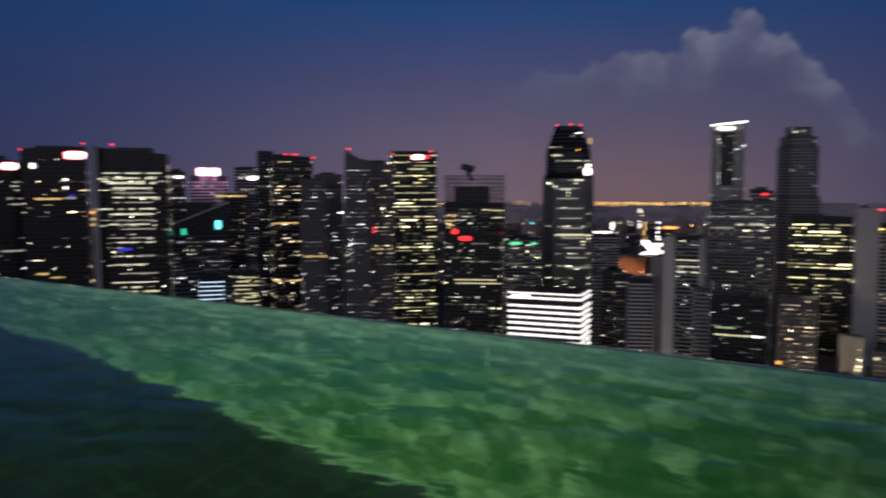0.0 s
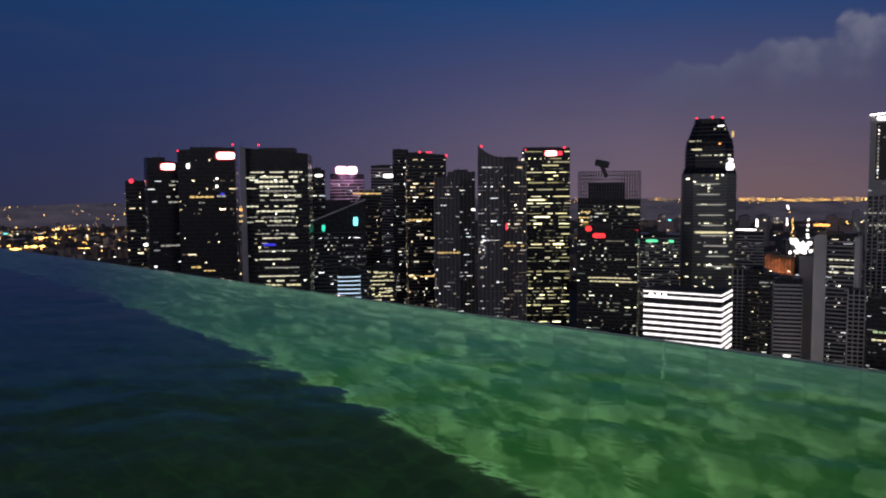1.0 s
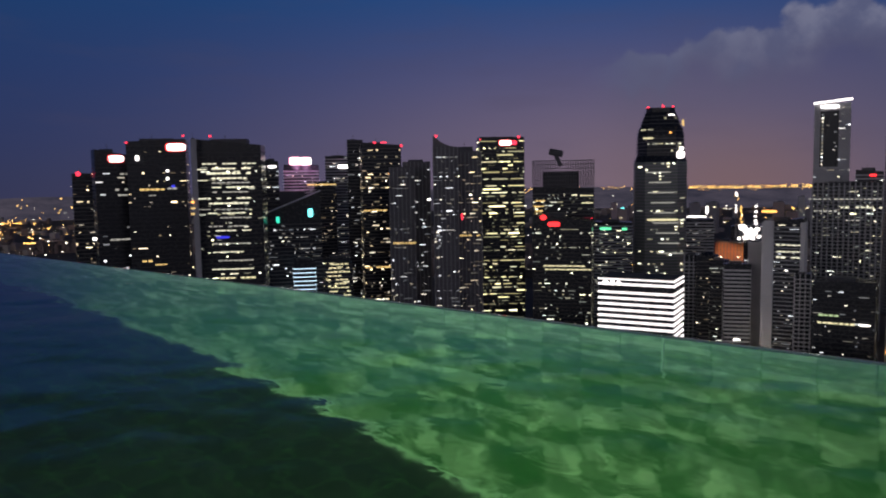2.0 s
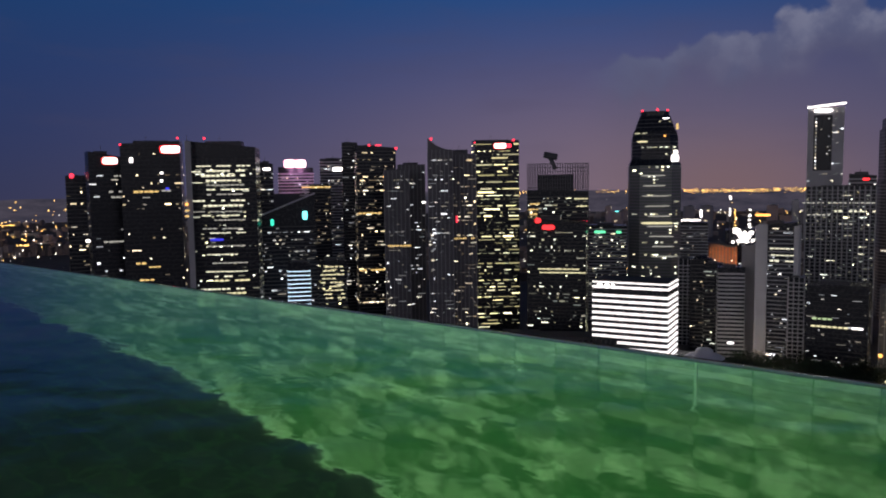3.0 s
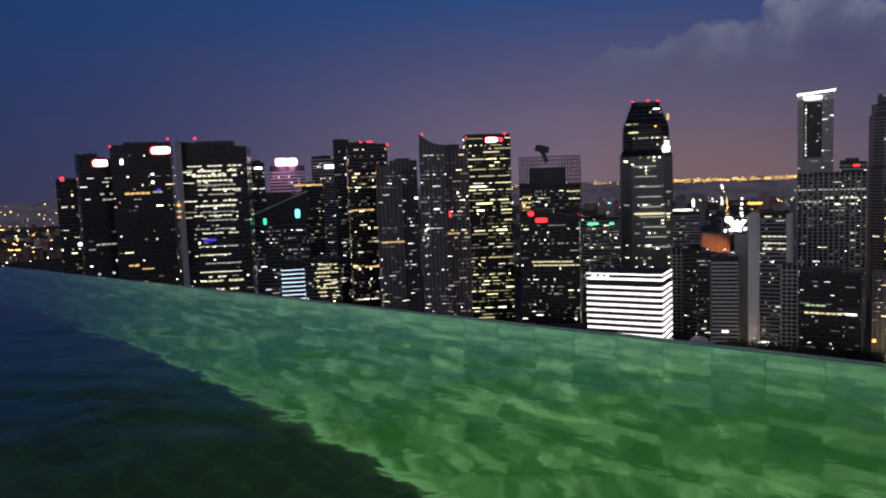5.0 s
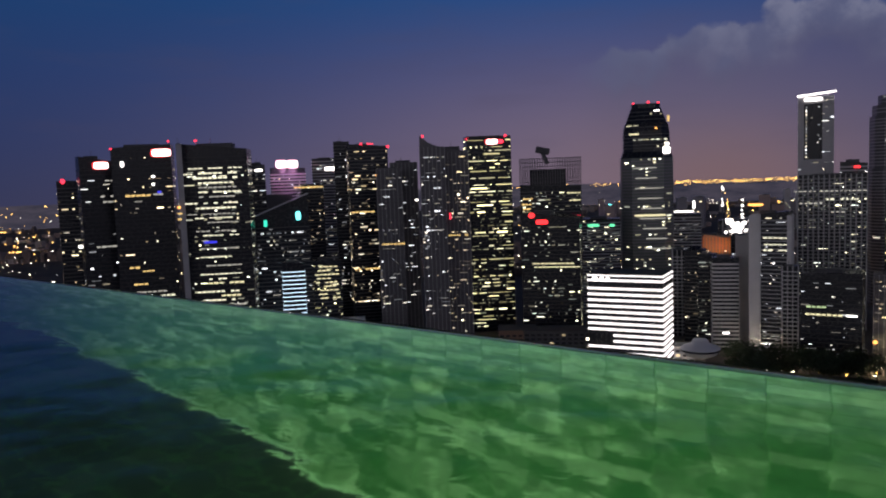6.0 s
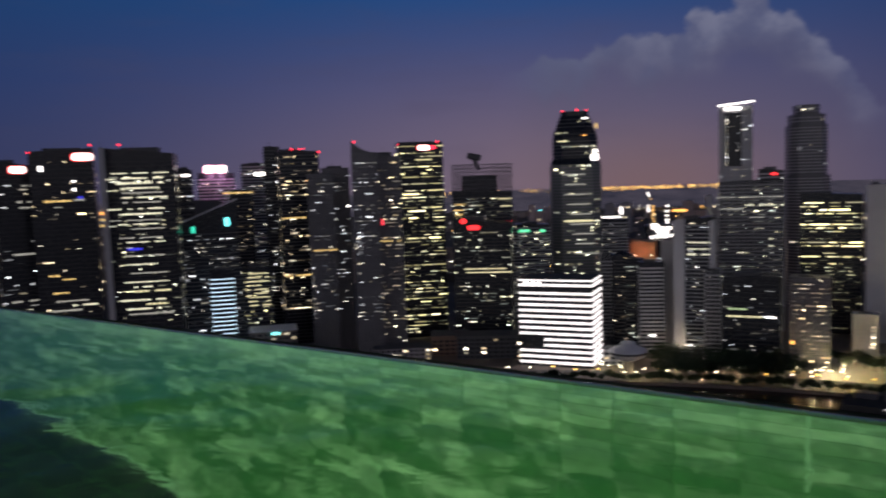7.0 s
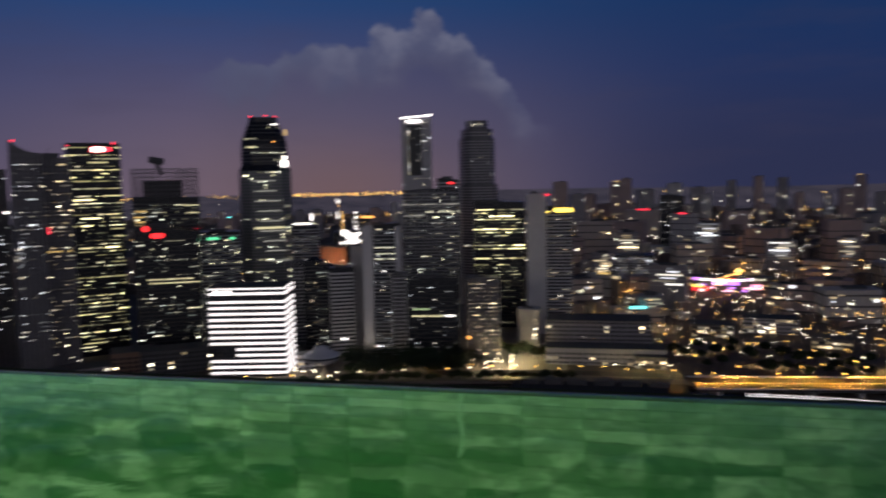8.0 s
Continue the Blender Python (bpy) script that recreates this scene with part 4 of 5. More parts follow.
framed = tower("office_tower", "pale framed tower with recessed dark bays", 17.04, 850, 35.6, 24.9, 140.4, 144.6, "bays", "cool", 0.1, -8, [('sign', 'ivory', 4.9, 118.0, 24.2, 1.8), ('sign', 'ivory', 4.9, 111.2, 21.8, 1.8), ('sign', 'ivory', 4.9, 105.8, 24.2, 2.4), ('sign', 'orange', -13.6, 151.1, 18.1, 3.6)])
part("pier", box_mesh("pier", -4.6, 4.6, -1.2, 1.2, 0, 142, PALE, 0.2), framed, "wide pale pier", (-13.4, -13.6, 0))
tower("office_block", "white-gridded lower wing of a framed tower", 18.16, 835, 14.2, 17.1, 91.3, 91.5, "grid", "none", 0.05, 0, [])
tower("office_tower", "tall grey tower with a white-lit slanted crown", 19.66, 1060, 39.0, 27.3, 268.7, 270.1, "mist", "cool", 0.05, 0, [], crown=1)
tower("office_tower", "grey office slab with vertical piers and lit top floor", 20.63, 1000, 70.8, 40.0, 176.7, 177.4, "grid_dark", "ivory", 0.06, 0, [('sign', 'ivory', 15.0, 148.7, 42.7, 2.8), ('sign', 'dim', -21.6, 144.6, 24.2, 2.8), ('sign', 'dim', 6.6, 134.4, 15.7, 2.1), ('sign', 'dim', -2.4, 158.2, 74.0, 2.1)])
tower("office_tower", "grey tower with a red roof sign", 21.87, 1030, 28.1, 19.6, 190.8, 188.6, "stripe", "cool", 0.06, 0, [('sign', 'hot', 3.4, 184.4, 8.8, 4.4)])
tower("office_block", "black glass block on the waterfront", 20.73, 800, 51.4, 36.0, 88.4, 89.9, "black", "cool", 0.012, -5, [('sign', 'greenish', -12.2, 58.1, 17.1, 2.3), ('sign', 'yellowish', -6.0, 51.0, 31.9, 2.3), ('sign', 'white', 17.3, 51.2, 11.4, 2.3)])
tower("office_tower", "dark tower with yellow-lit upper floors", 25.49, 1000, 63.8, 40.0, 161.5, 158.9, "black", "yellow", 0.34, 0, [], lo=.50)
tower("office_block", "lit waterfront office block", 24.27, 820, 34.1, 23.9, 87.2, 86.8, "fins", "warm", 0.2, 0, [('round', 'orange', -15.3, 24.0, 4.7, 4.7)])
tower("concrete_tower", "pale grey blank tower slab", 28.20, 960, 23.0, 17.0, 169.7, 170.7, "pale", "none", 0, 0, [('sign', 'red', 12.7, 168.6, 7.5, 2.7)])
tower("concrete_block", "pale lower block floodlit at the foot of a slab", 27.55, 890, 24.0, 18, 42, 42, "plain", "none", 0, 0, [("column", "warm", 7, 22, 4, 26)])
tower("office_tower", "dark louvred tower with a yellow roof sign", 29.56, 980, 38.3, 26.8, 153.7, 153.2, "stripe", "warm", 0.03, 0, [('sign', 'yellow', 9.1, 149.2, 29.3, 8.4), ('sign', 'yellow', -14.2, 147.1, 15.3, 3.5)])
tower("city_block", "dark slab block in the distance", 37.58, 1900, 54.9, 38.5, 142.4, 139.1, "glass", "cool", 0.03, 0, [])
tower("city_block", "pale block with brightly lit floors", 34.97, 1350, 66.8, 40.0, 56.8, 57.1, "grid", "cool", 0.7, 0, [], lo=.35)


def sign_light():
    """The pink roof sign throws its light on the facade under it."""
    for off in (-0.35, 0.35):
        data = bpy.data.lights.new("sign_light", "POINT")
        data.energy, data.color, data.shadow_soft_size = 9000.0, (1.0, 0.42, 0.85), 3.0
        new("sign_light", data).location = polar(-16.40 + off, 1058, 206)


sign_light()


def rooftop_lamps():
    """Floodlamps on the roof of a block far behind."""
    for i in range(58):
        rnd = random.Random(i)
        if i < 46:
            a, z = 14.85 + rnd.gauss(0, 0.36), 101 + rnd.uniform(-9, 11)
        else:  # two tall masts with lamps one above the other
            a, z = (13.95 if i % 2 else 15.15) + rnd.uniform(-0.05, 0.05), 112 + rnd.uniform(0, 50)
        ob = thing("floodlamp", "glaring white rooftop floodlamp on a short mast", "lamp", polar(a, 1245, 90), 0, group="rooftop floodlamps")
        part("mast", unit_box(STEEL), ob, at=(0, 0, (z - 90) / 2), size=(0.5, 0.5, z - 90))
        part("lamp_head", unit_ball(SIGN["white"]), ob, "glowing lamp head", (0, 0, z - 90), (rnd.uniform(3, 8), 3, rnd.uniform(2.5, 5)) if i < 46 else (rnd.uniform(2, 5), 3, rnd.uniform(2, 4)))


rooftop_lamps()


def striped_block():
    """The low waterfront block whose floors are outlined by white light bands."""
    ob = thing("led_block", "low waterfront block outlined by bright white light bands", "building", polar(7.7, 812), radians(-14 - 7.9), group="business district")
    w, d, h = 73.5, 44.0, 88.0
    part("body", box_mesh("block_body", -w / 2, w / 2, -d / 2, d / 2, 0, h, GLASS), ob)
    for k in range(15):
        z = 4.0 + k * 5.85
        if k == 14:
            z = h - 0.8
        if k == 13:
            z = h - 5.6
        dark = k in (3, 4)
        part("light_band", unit_box(LED_WHITE), ob, "white light band", (w * 0.17 if dark else 0, -d / 2 - 0.5, z), (w * 0.66 if dark else w + 1.2, 1.0, 2.2 if k < 14 else 1.4))
        part("light_band", unit_box(LED_WHITE), ob, "white light band", (w / 2 + 0.5, 0, z), (1.0, d + 1.2, 2.2 if k < 14 else 1.4))
    for x, sw in ((-29.5, 6.5), (-22.5, 5.5), (-16.5, 4.5)):
        part("sign", unit_disc(SIGN["white"]), ob, "round white roof sign", (x, -d / 2 - 1.2, h - 4.2), (sw * 0.85, 0.9, 4.4))
    part("roof", unit_box(ROOF), ob, "flat roof", (0, 0, h + 0.4), (w, d, 0.8))
    return ob


striped_block()


# ---- waterfront ----
def saucer():
    ob = thing("rotunda", "grey saucer-shaped rotunda on a lit stem", "pavilion", polar(12.40, 748))
    part("stem", lathe("stem", [(7, 0), (5.0, 3), (4.5, 20)], 24, PAVE), ob, "warm-lit stem")
    plate = part("saucer", lathe("saucer", [(5, 17), (13, 20), (17.5, 24), (17.8, 26.5), (15, 28.5), (8, 30.5), (7.5, 33), (6, 34.5), (1, 35)], 36, PALE), ob, "pale round saucer")
    part("window_band", lathe("band", [(17.9, 24.3), (18.0, 26.0)], 36, GLASS), plate, "dark window band")


saucer()


def tree(at, height, seed):
    rnd = random.Random(seed)
    ob = thing("tree", "dark broad-crowned waterfront tree", "tree", at, rnd.uniform(0, 6), group="waterfront trees")
    vf = ([], [])

    def limb(a, b, r0, r1):
        axis = (b - a).normalized()
        side = axis.orthogonal().normalized()
        up = axis.cross(side)
        base = len(vf[0])
        for q, r in ((a, r0), (b, r1)):
            for i in range(6):
                t = 2 * math.pi * i / 6
                vf[0].append(tuple(q + side * r * math.cos(t) + up * r * math.sin(t)))
        for i in range(6):
            vf[1].append((base + i, base + (i + 1) % 6, base + 6 + (i + 1) % 6, base + 6 + i))
    fork = Vector((0, 0, height * 0.35))
    limb(Vector((0, 0, 0)), fork, 0.5, 0.34)
    tips = []
    for i in range(7):
        t = 2 * math.pi * i / 7 + rnd.uniform(-0.3, 0.3)
        tip = fork + Vector((math.cos(t), math.sin(t), rnd.uniform(0.7, 1.3))) * height * rnd.uniform(0.24, 0.36)
        limb(fork, tip, 0.28, 0.08)
        tips.append(tip)
    part("trunk", mesh_of("trunk", *vf, BARK), ob, "brown trunk and limbs")
    lv, lf = [], []
    for tip in tips + [fork + Vector((0, 0, height * 0.5))]:
        for _ in range(170):
            q = tip + Vector((rnd.gauss(0, 1), rnd.gauss(0, 1), rnd.gauss(0, 0.7))) * height * 0.12
            a = Vector((rnd.uniform(-1, 1), rnd.uniform(-1, 1), rnd.uniform(-1, 1))).normalized()
            b = a.orthogonal().normalized() * rnd.uniform(0.4, 0.8)
            c = a * rnd.uniform(0.4, 0.9)
            k = len(lv)
            lv += [tuple(q - c), tuple(q + b), tuple(q + c), tuple(q - b)]
            lf.append((k, k + 1, k + 2, k + 3))
    part("crown", mesh_of("crown", lv, lf, LEAF), ob, "crown of small dark leaves")


for i in range(26):
    r = random.Random(40 + i)
    a = 14.6 + (i % 13) * 0.70 + r.uniform(-0.35, 0.35)
    tree(polar(a, 752 + 22 * (i // 13) + r.uniform(-6, 6)), r.choice((16, 20, 24, 28, 31)), i)
for i in range(12):
    r = random.Random(90 + i)
    tree(polar(38.5 + i * 1.05, 860 + r.uniform(-25, 45)), r.uniform(10, 16), 60 + i)


for i in range(44):  # a row of small dark trees along the shore walk
    r = random.Random(150 + i)
    tree(polar(6.5 + i * 0.56 + r.uniform(-0.2, 0.2), 739 + r.uniform(-2, 4)), r.uniform(5, 9), 100 + i)
for i in range(16):  # riverside trees by the bridge
    r = random.Random(210 + i)
    tree(polar(37.8 + i * 0.8 + r.uniform(-0.3, 0.3), 800 + r.uniform(-15, 90)), r.uniform(9, 15), 160 + i)


for i in range(8):  # trees on the lit square
    r = random.Random(260 + i)
    tree(polar(25.6 + i * 0.48 + r.uniform(-0.15, 0.15), 822 + r.uniform(-22, 26)), r.uniform(10, 17), 190 + i)


def low_block(label, az, dist, w, d, h, mat, lamps=0, seed=0, roof=None):
    """A low building with a cornice, floor lines and a few lit rooms."""
    rnd = random.Random(seed)
    ob = thing("low_building", label, "building", polar(az, dist + d / 2), radians(-az), group="waterfront buildings")
    part("body", box_mesh("low_body", -w / 2, w / 2, -d / 2, d / 2, 0, h, mat), ob)
    part("roof", unit_box(roof or ROOF), ob, "flat roof with a cornice", (0, 0, h + 0.3), (w + 1.6, d + 1.6, 0.7))
    n = max(2, int(w / 6))
    for k in range(int(h / 4.5)):
        part("floor_edge", unit_box(mat), ob, at=(0, 0, 4.5 * (k + 1)), size=(w + 0.8, d + 0.8, 0.5))
        for i in range(n):
            x = -w / 2 + (i + 0.5) * w / n
            lit = rnd.random() < lamps
            m = TINT["warm"] if lit else GLASS
            part("window", unit_box(m), ob, at=(x, -d / 2 - 0.05, 4.5 * k + 2.3), size=(w / n * 0.6, 0.3, 2.2))
    return ob


low_block("long grey waterfront building with a pale flat roof", 33.0, 800, 118, 26, 17, GREY, 0.04, 1)
low_block("grey building behind with rows of windows", 32.5, 850, 110, 40, 36, FIN, 0.04, 2)
low_block("brown stone podium below a tower", -0.4, 850, 40, 30, 22, BROWN, 0.05, 3)
low_block("low dark podium with lit rooms", -3.9, 830, 60, 25, 14, FIN, 0.3, 4)
pale = low_block("low waterfront block with a pale roof and small blue sign", -13.1, 800, 46, 34, 46, PAVE, 0.3, 5, PALE)
part("sign", unit_sign(SIGN["cyan"]), pale, "blue-white glowing sign", (2, -18.2, 44), (8, 0.8, 2.4))
low_block("low dark waterfront block", -20.6, 790, 80, 30, 15, FIN, 0.3, 6)
low_block("low dark waterfront block", -27.0, 800, 90, 30, 18, FIN, 0.25, 7)
low_block("low dark podium near the shore", -34.0, 900, 34, 30, 34, SLAB, 0.0, 8)
low_block("low dark podium near the shore", -31.8, 890, 30, 30, 24, SLAB, 0.04, 9)
low_block("low lit block by the trees", 22.6, 790, 30, 18, 13, PAVE, 0.5, 10)
low_block("low dark podium under black towers", 2.5, 830, 70, 30, 24, SLAB, 0.12, 11)
low_block("white low block below towers", 11.6, 800, 26, 16, 16, PALE, 0.3, 12)
low_block("low white block by the bridge", 36.2, 790, 30, 16, 12, PAVE, 0.6, 13)
low_block("lit riverside hall with a flat roof", 40.3, 960, 46, 30, 15, PAVE, 0.5, 14)
low_block("riverside hall with a pale roof", 44.0, 1000, 60, 30, 18, GREY, 0.35, 15)
low_block("riverside shop hall with lit front", 47.8, 930, 40, 26, 12, PAVE, 0.6, 16)


def street_lamp(at, mat, height=11.0, watts=0.0, colour=(1, 0.6, 0.2), flood=False):
    ob = thing("street_lamp", "slim street lamp with a glowing head", "street lamp", at, group="street lamps")
    vf = ([], [])
    add_box(vf, -0.15, 0.15, -0.15, 0.15, 0, height - 0.1)
    add_box(vf, -0.1, 1.9, -0.1, 0.1, height - 0.1, height + 0.1)
    part("pole", mesh_of("lamp_pole", *vf, STEEL), ob)
    part("lamp_head", unit_ball(mat), ob, "glowing lamp head", (1.8, 0, height - 0.3), (2.2, 1.5, 1.0))
    if watts:
        data = bpy.data.lights.new("street_light", "POINT" if flood else "SPOT")
        data.energy, data.color, data.shadow_soft_size = watts, colour, 0.6
        if not flood:
            data.spot_size, data.spot_blend = radians(136), 0.3
        new("street_light", data).location = Vector(at) + Vector((1.8, 0, height - 1.4))


# the road bridge over the river mouth, gold in the light of its lamps
def road_bridge():
    a, b = polar(39.0, 714, 8.0), polar(58.0, 814, 8.0)
    mid, ang, length = (a + b) / 2, math.atan2((b - a).y, (b - a).x), (b - a).length
    ob = thing("road_bridge", "wide road bridge under golden street lamps", "bridge", (mid.x, mid.y, 0), ang)
    road = part("deck", box_mesh("deck", -length / 2, length / 2, -21, 21, 5.5, 8.0, ROADM, 0.2), ob, "asphalt deck")
    for y in (-21, 21):
        part("parapet", box_mesh("parapet", -length / 2, length / 2, y - 0.4, y + 0.4, 8.0, 9.2, PALE, 0.1), ob, "pale parapet")
    part("median", box_mesh("median", -length / 2, length / 2, -0.7, 0.7, 8.004, 8.5, PAVE, 0.1), road)
    for i in range(7):
        part("pier", box_mesh("pier", -2, 2, -18, 18, -4, 5.5, GREY, 0.3), ob, at=(-length / 2 + length * (i + 0.5) / 7, 0, 0))
    way = (b - a) / length
    for i in range(10):
        p = a + way * (length * (i + 0.5) / 10)
        cross = Vector((-way.y, way.x, 0)) * (12 if i % 2 else -12)
        street_lamp((p.x + cross.x, p.y + cross.y, 8.0), SODIUM, 12.0, 105000, (1.0, 0.43, 0.07))


road_bridge()


def foot_bridge():
    """A curved white footbridge with a light line in its rail."""
    ob = thing("foot_bridge", "curved pale footbridge with lit handrail", "bridge", (0, 0, 0))
    pts = []
    for i in range(33):
        t = i / 32
        pts.append(polar(42.6 + 12 * t, 686 - 6 * math.sin(math.pi * t) + 18 * t, 7.0 + 2.0 * math.sin(math.pi * t)))
    for name, mat, z0, z1, half in (("deck", PALE, -1.0, 0.0, 3.0), ("light_rail", LED_WHITE, 1.0, 1.35, 0.25)):
        for off in ((0,) if name == "deck" else (-2.8, 2.8)):
            v, f = [], []
            for i, p in enumerate(pts):
                q = (pts[min(i + 1, 32)] - pts[max(i - 1, 0)]).normalized()
                s = Vector((q.y, -q.x, 0))
                for k, z in ((-half, z0), (half, z0), (half, z1), (-half, z1)):
                    v.append(tuple(p + s * (k + off) + Vector((0, 0, z))))
            for i in range(32):
                for k in range(4):
                    f.append((i * 4 + k, i * 4 + (k + 1) % 4, (i + 1) * 4 + (k + 1) % 4, (i + 1) * 4 + k))
            if name == "deck":
                walkway = part(name, mesh_of(name, v, f, mat), ob, "pale deck")
            else:
                part(name, mesh_of(name, v, f, mat), walkway, "white light line")
    for i in range(2, 32, 7):
        p = pts[i]
        part("pier", unit_box(GREY), ob, at=(p.x, p.y, 1.0), size=(2, 2, 10))


foot_bridge()
for i in range(46):
    r = random.Random(300 + i)
    a = -32 + i * 1.62
    warm = r.random() < 0.6
    watts = r.choice((1500, 4000, 8000)) * (0.3 if a > 27 else 1.0) if i % 4 == 0 else 0
    street_lamp(polar(a, 742 + r.uniform(0, 16), 0.0), SODIUM if warm else STREET_WHITE, 9.0, watts, (1.0, 0.72, 0.36))


for i in range(40):  # lamps between the trees and the towers
    r = random.Random(1300 + i)
    street_lamp(polar(r.uniform(7.5, 27.5), r.uniform(748, 800), 0.0), STREET_WHITE if i % 3 else SODIUM, r.uniform(6, 10), 9000 if i % 4 == 0 else 0, (1.0, 0.78, 0.45))


def promenade():
    """Paved shore walk and a quay road on the ground."""
    for name, r0, r1, mat, z, label in (("promenade", 735.2, 757, PAVE, 0.15, "pale paved shore walk"), ("quay_road", 758, 775, ROADM, 0.08, "asphalt quay road")):
        v, f = [], []
        for i in range(97):
            a = -45 + 105 * i / 96
            for r, zz in ((r0, -0.3), (r0, z), (r1, z), (r1, -0.3)):
                v.append(tuple(polar(a, r, zz)))
        for i in range(96):
            for k in range(3):
                f.append((i * 4 + k, (i + 1) * 4 + k, (i + 1) * 4 + k + 1, i * 4 + k + 1))
        tagged(new(name, mesh_of(name, v, f, mat)), label, "pavement" if name == "promenade" else "road", kind="structure")


promenade()


def plaza():
    """A pale paved square behind the quay road."""
    v, f = [], []
    for i in range(13):
        a = 24.9 + 5.4 * i / 12
        for r, zz in ((776, -0.3), (776, 0.14), (905, 0.14), (905, -0.3)):
            v.append(tuple(polar(a, r, zz)))
    for i in range(12):
        for k in range(3):
            f.append((i * 4 + k, (i + 1) * 4 + k, (i + 1) * 4 + k + 1, i * 4 + k + 1))
    tagged(new("plaza", mesh_of("plaza", v, f, PLAZA)), "pale paved square in warm lamp light", "pavement", kind="structure")


PLAZA = surface("pale_granite", (0.46, 0.42, 0.37), 0.75, 0.0, 0.3, 0.03, 0.6)
plaza()


def floating_stage():
    """A dark floating platform moored before the shore, lamps along its rail."""
    ob = thing("floating_platform", "long dark floating platform moored at the shore", "platform", polar(32.6, 708, -3.0), radians(-32.6))
    deck = part("deck", box_mesh("stage_deck", -78, 78, -19, 19, 0, 5.0, ROADM, 0.3), ob, "dark deck")
    for x in (-62, -41, -20, 4, 27, 52):
        part("shelter", box_mesh("shelter", -8.5, 8.5, -5, 5, 5.0, 9.5, SLAB, 0.4), ob, "dark low shelter", (x, 9, 0))
    for i in range(18):
        if i % 5 != 3:
            part("rail_lamp", unit_box(LED_WHITE), deck, "small white rail lamp", (-46 + i * 3.6, -19.3, 4.2), (2.4, 0.3, 0.5))


floating_stage()


# ---- the town beyond ----
def far_blocks():
    rnd = random.Random(8)
    for i in range(188):
        if i >= 166:  # tall housing blocks that break the skyline
            az, dist = 29.5 + (i - 166) * 1.35 + rnd.uniform(-0.6, 0.6), rnd.uniform(2600, 3600)
        elif i >= 150:  # pale high-rises in the haze between the towers
            az, dist = rnd.uniform(-0.5, 19.5), rnd.uniform(1900, 3100)
        elif i < 105:
            az, dist = rnd.uniform(30.5, 60), 1050 * (4.0 ** rnd.random())
        elif i < 125:
            az, dist = rnd.uniform(-3, 30), rnd.uniform(1500, 3800)
        else:
            az, dist = rnd.uniform(-50, -31), rnd.uniform(2400, 4200)
        if 38.8 < az < 44.2 and dist < 1420:  # an open street before the shopping hall
            dist += 420
        w = rnd.uniform(22, 60) * (1 + dist / 4000)
        h = rnd.uniform(14, 48) if rnd.random() < 0.6 else rnd.uniform(50, 105)
        if 125 <= i < 150:
            h *= 0.35
        if dist > 2600:
            h *= 0.7
        if dist < 1500 and i < 105:
            h = min(h, 42)
        if i >= 166:
            w, h = rnd.uniform(26, 60), 191.4 + dist * math.tan(radians(rnd.uniform(-1.5, -0.15)))
        elif i >= 150:
            w, h = rnd.uniform(20, 38), rnd.uniform(60, 125)
        ob = thing("city_block", "distant town block with a few lit windows", "building", polar(az, dist, ground_height(dist) - (4 if dist > 2500 else 0)),
                   radians(rnd.uniform(-25, 25) - az), group="distant town")
        d = w * rnd.uniform(0.4, 0.8)
        mat = rnd.choice((FIN, GREY, BEIGE, ROSE, BEIGE, ROSE)) if i < 150 else rnd.choice((FIN, GREY, ROSE))
        part("body", box_mesh("far_body", -w / 2, w / 2, -d / 2, d / 2, 0, h, mat), ob)
        part("roof", unit_box(ROOF), ob, at=(w * 0.1, 0, h + 1.2), size=(w * 0.4, d * 0.5, 2.6))
        for k in range(int(h / 14) if dist < 1900 else 0):
            part("floor_edge", unit_box(SLAB), ob, at=(0, 0, 14 * k + 7), size=(w + 0.6, d + 0.6, 2.0))
        for _ in range(rnd.randint(2, 7)):
            long = rnd.choice((3, 4, 6, 10))
            m = TINT[rnd.choice(("warm", "cool", "warm", "ivory"))]
            x = rnd.uniform(-0.42, 0.42) * w
            part("window", unit_box(m), ob, at=(x, -d / 2 - 0.4, rnd.uniform(0.12, 0.95) * h), size=(min(long, w * 0.3), 0.6, rnd.choice((1.6, 2.2, 3.0))))
        if rnd.random() < 0.12:
            part("sign", unit_box(SIGN[rnd.choice(("blue", "white", "gold", "red", "cyan"))]), ob, "glowing roof sign", (0, -d / 2, h + 1.5), (w * 0.35, 1.0, 3.0))


far_blocks()


def light_field(name, label, mat, places):
    """Countless far lamps as one mesh of small eight-faced beads."""
    v, f = [], []
    for p, s in places:
        b = len(v)
        v += [(p.x - s, p.y, p.z), (p.x + s, p.y, p.z), (p.x, p.y - s, p.z), (p.x, p.y + s, p.z), (p.x, p.y, p.z - s * 0.6), (p.x, p.y, p.z + s * 0.6)]
        f += [(b + i, b + j, b + k) for i, j, k in ((0, 2, 5), (2, 1, 5), (1, 3, 5), (3, 0, 5), (2, 0, 4), (1, 2, 4), (3, 1, 4), (0, 3, 4))]
    tagged(new(name, mesh_of(name, v, f, mat)), label, "town lights", kind="stuff")


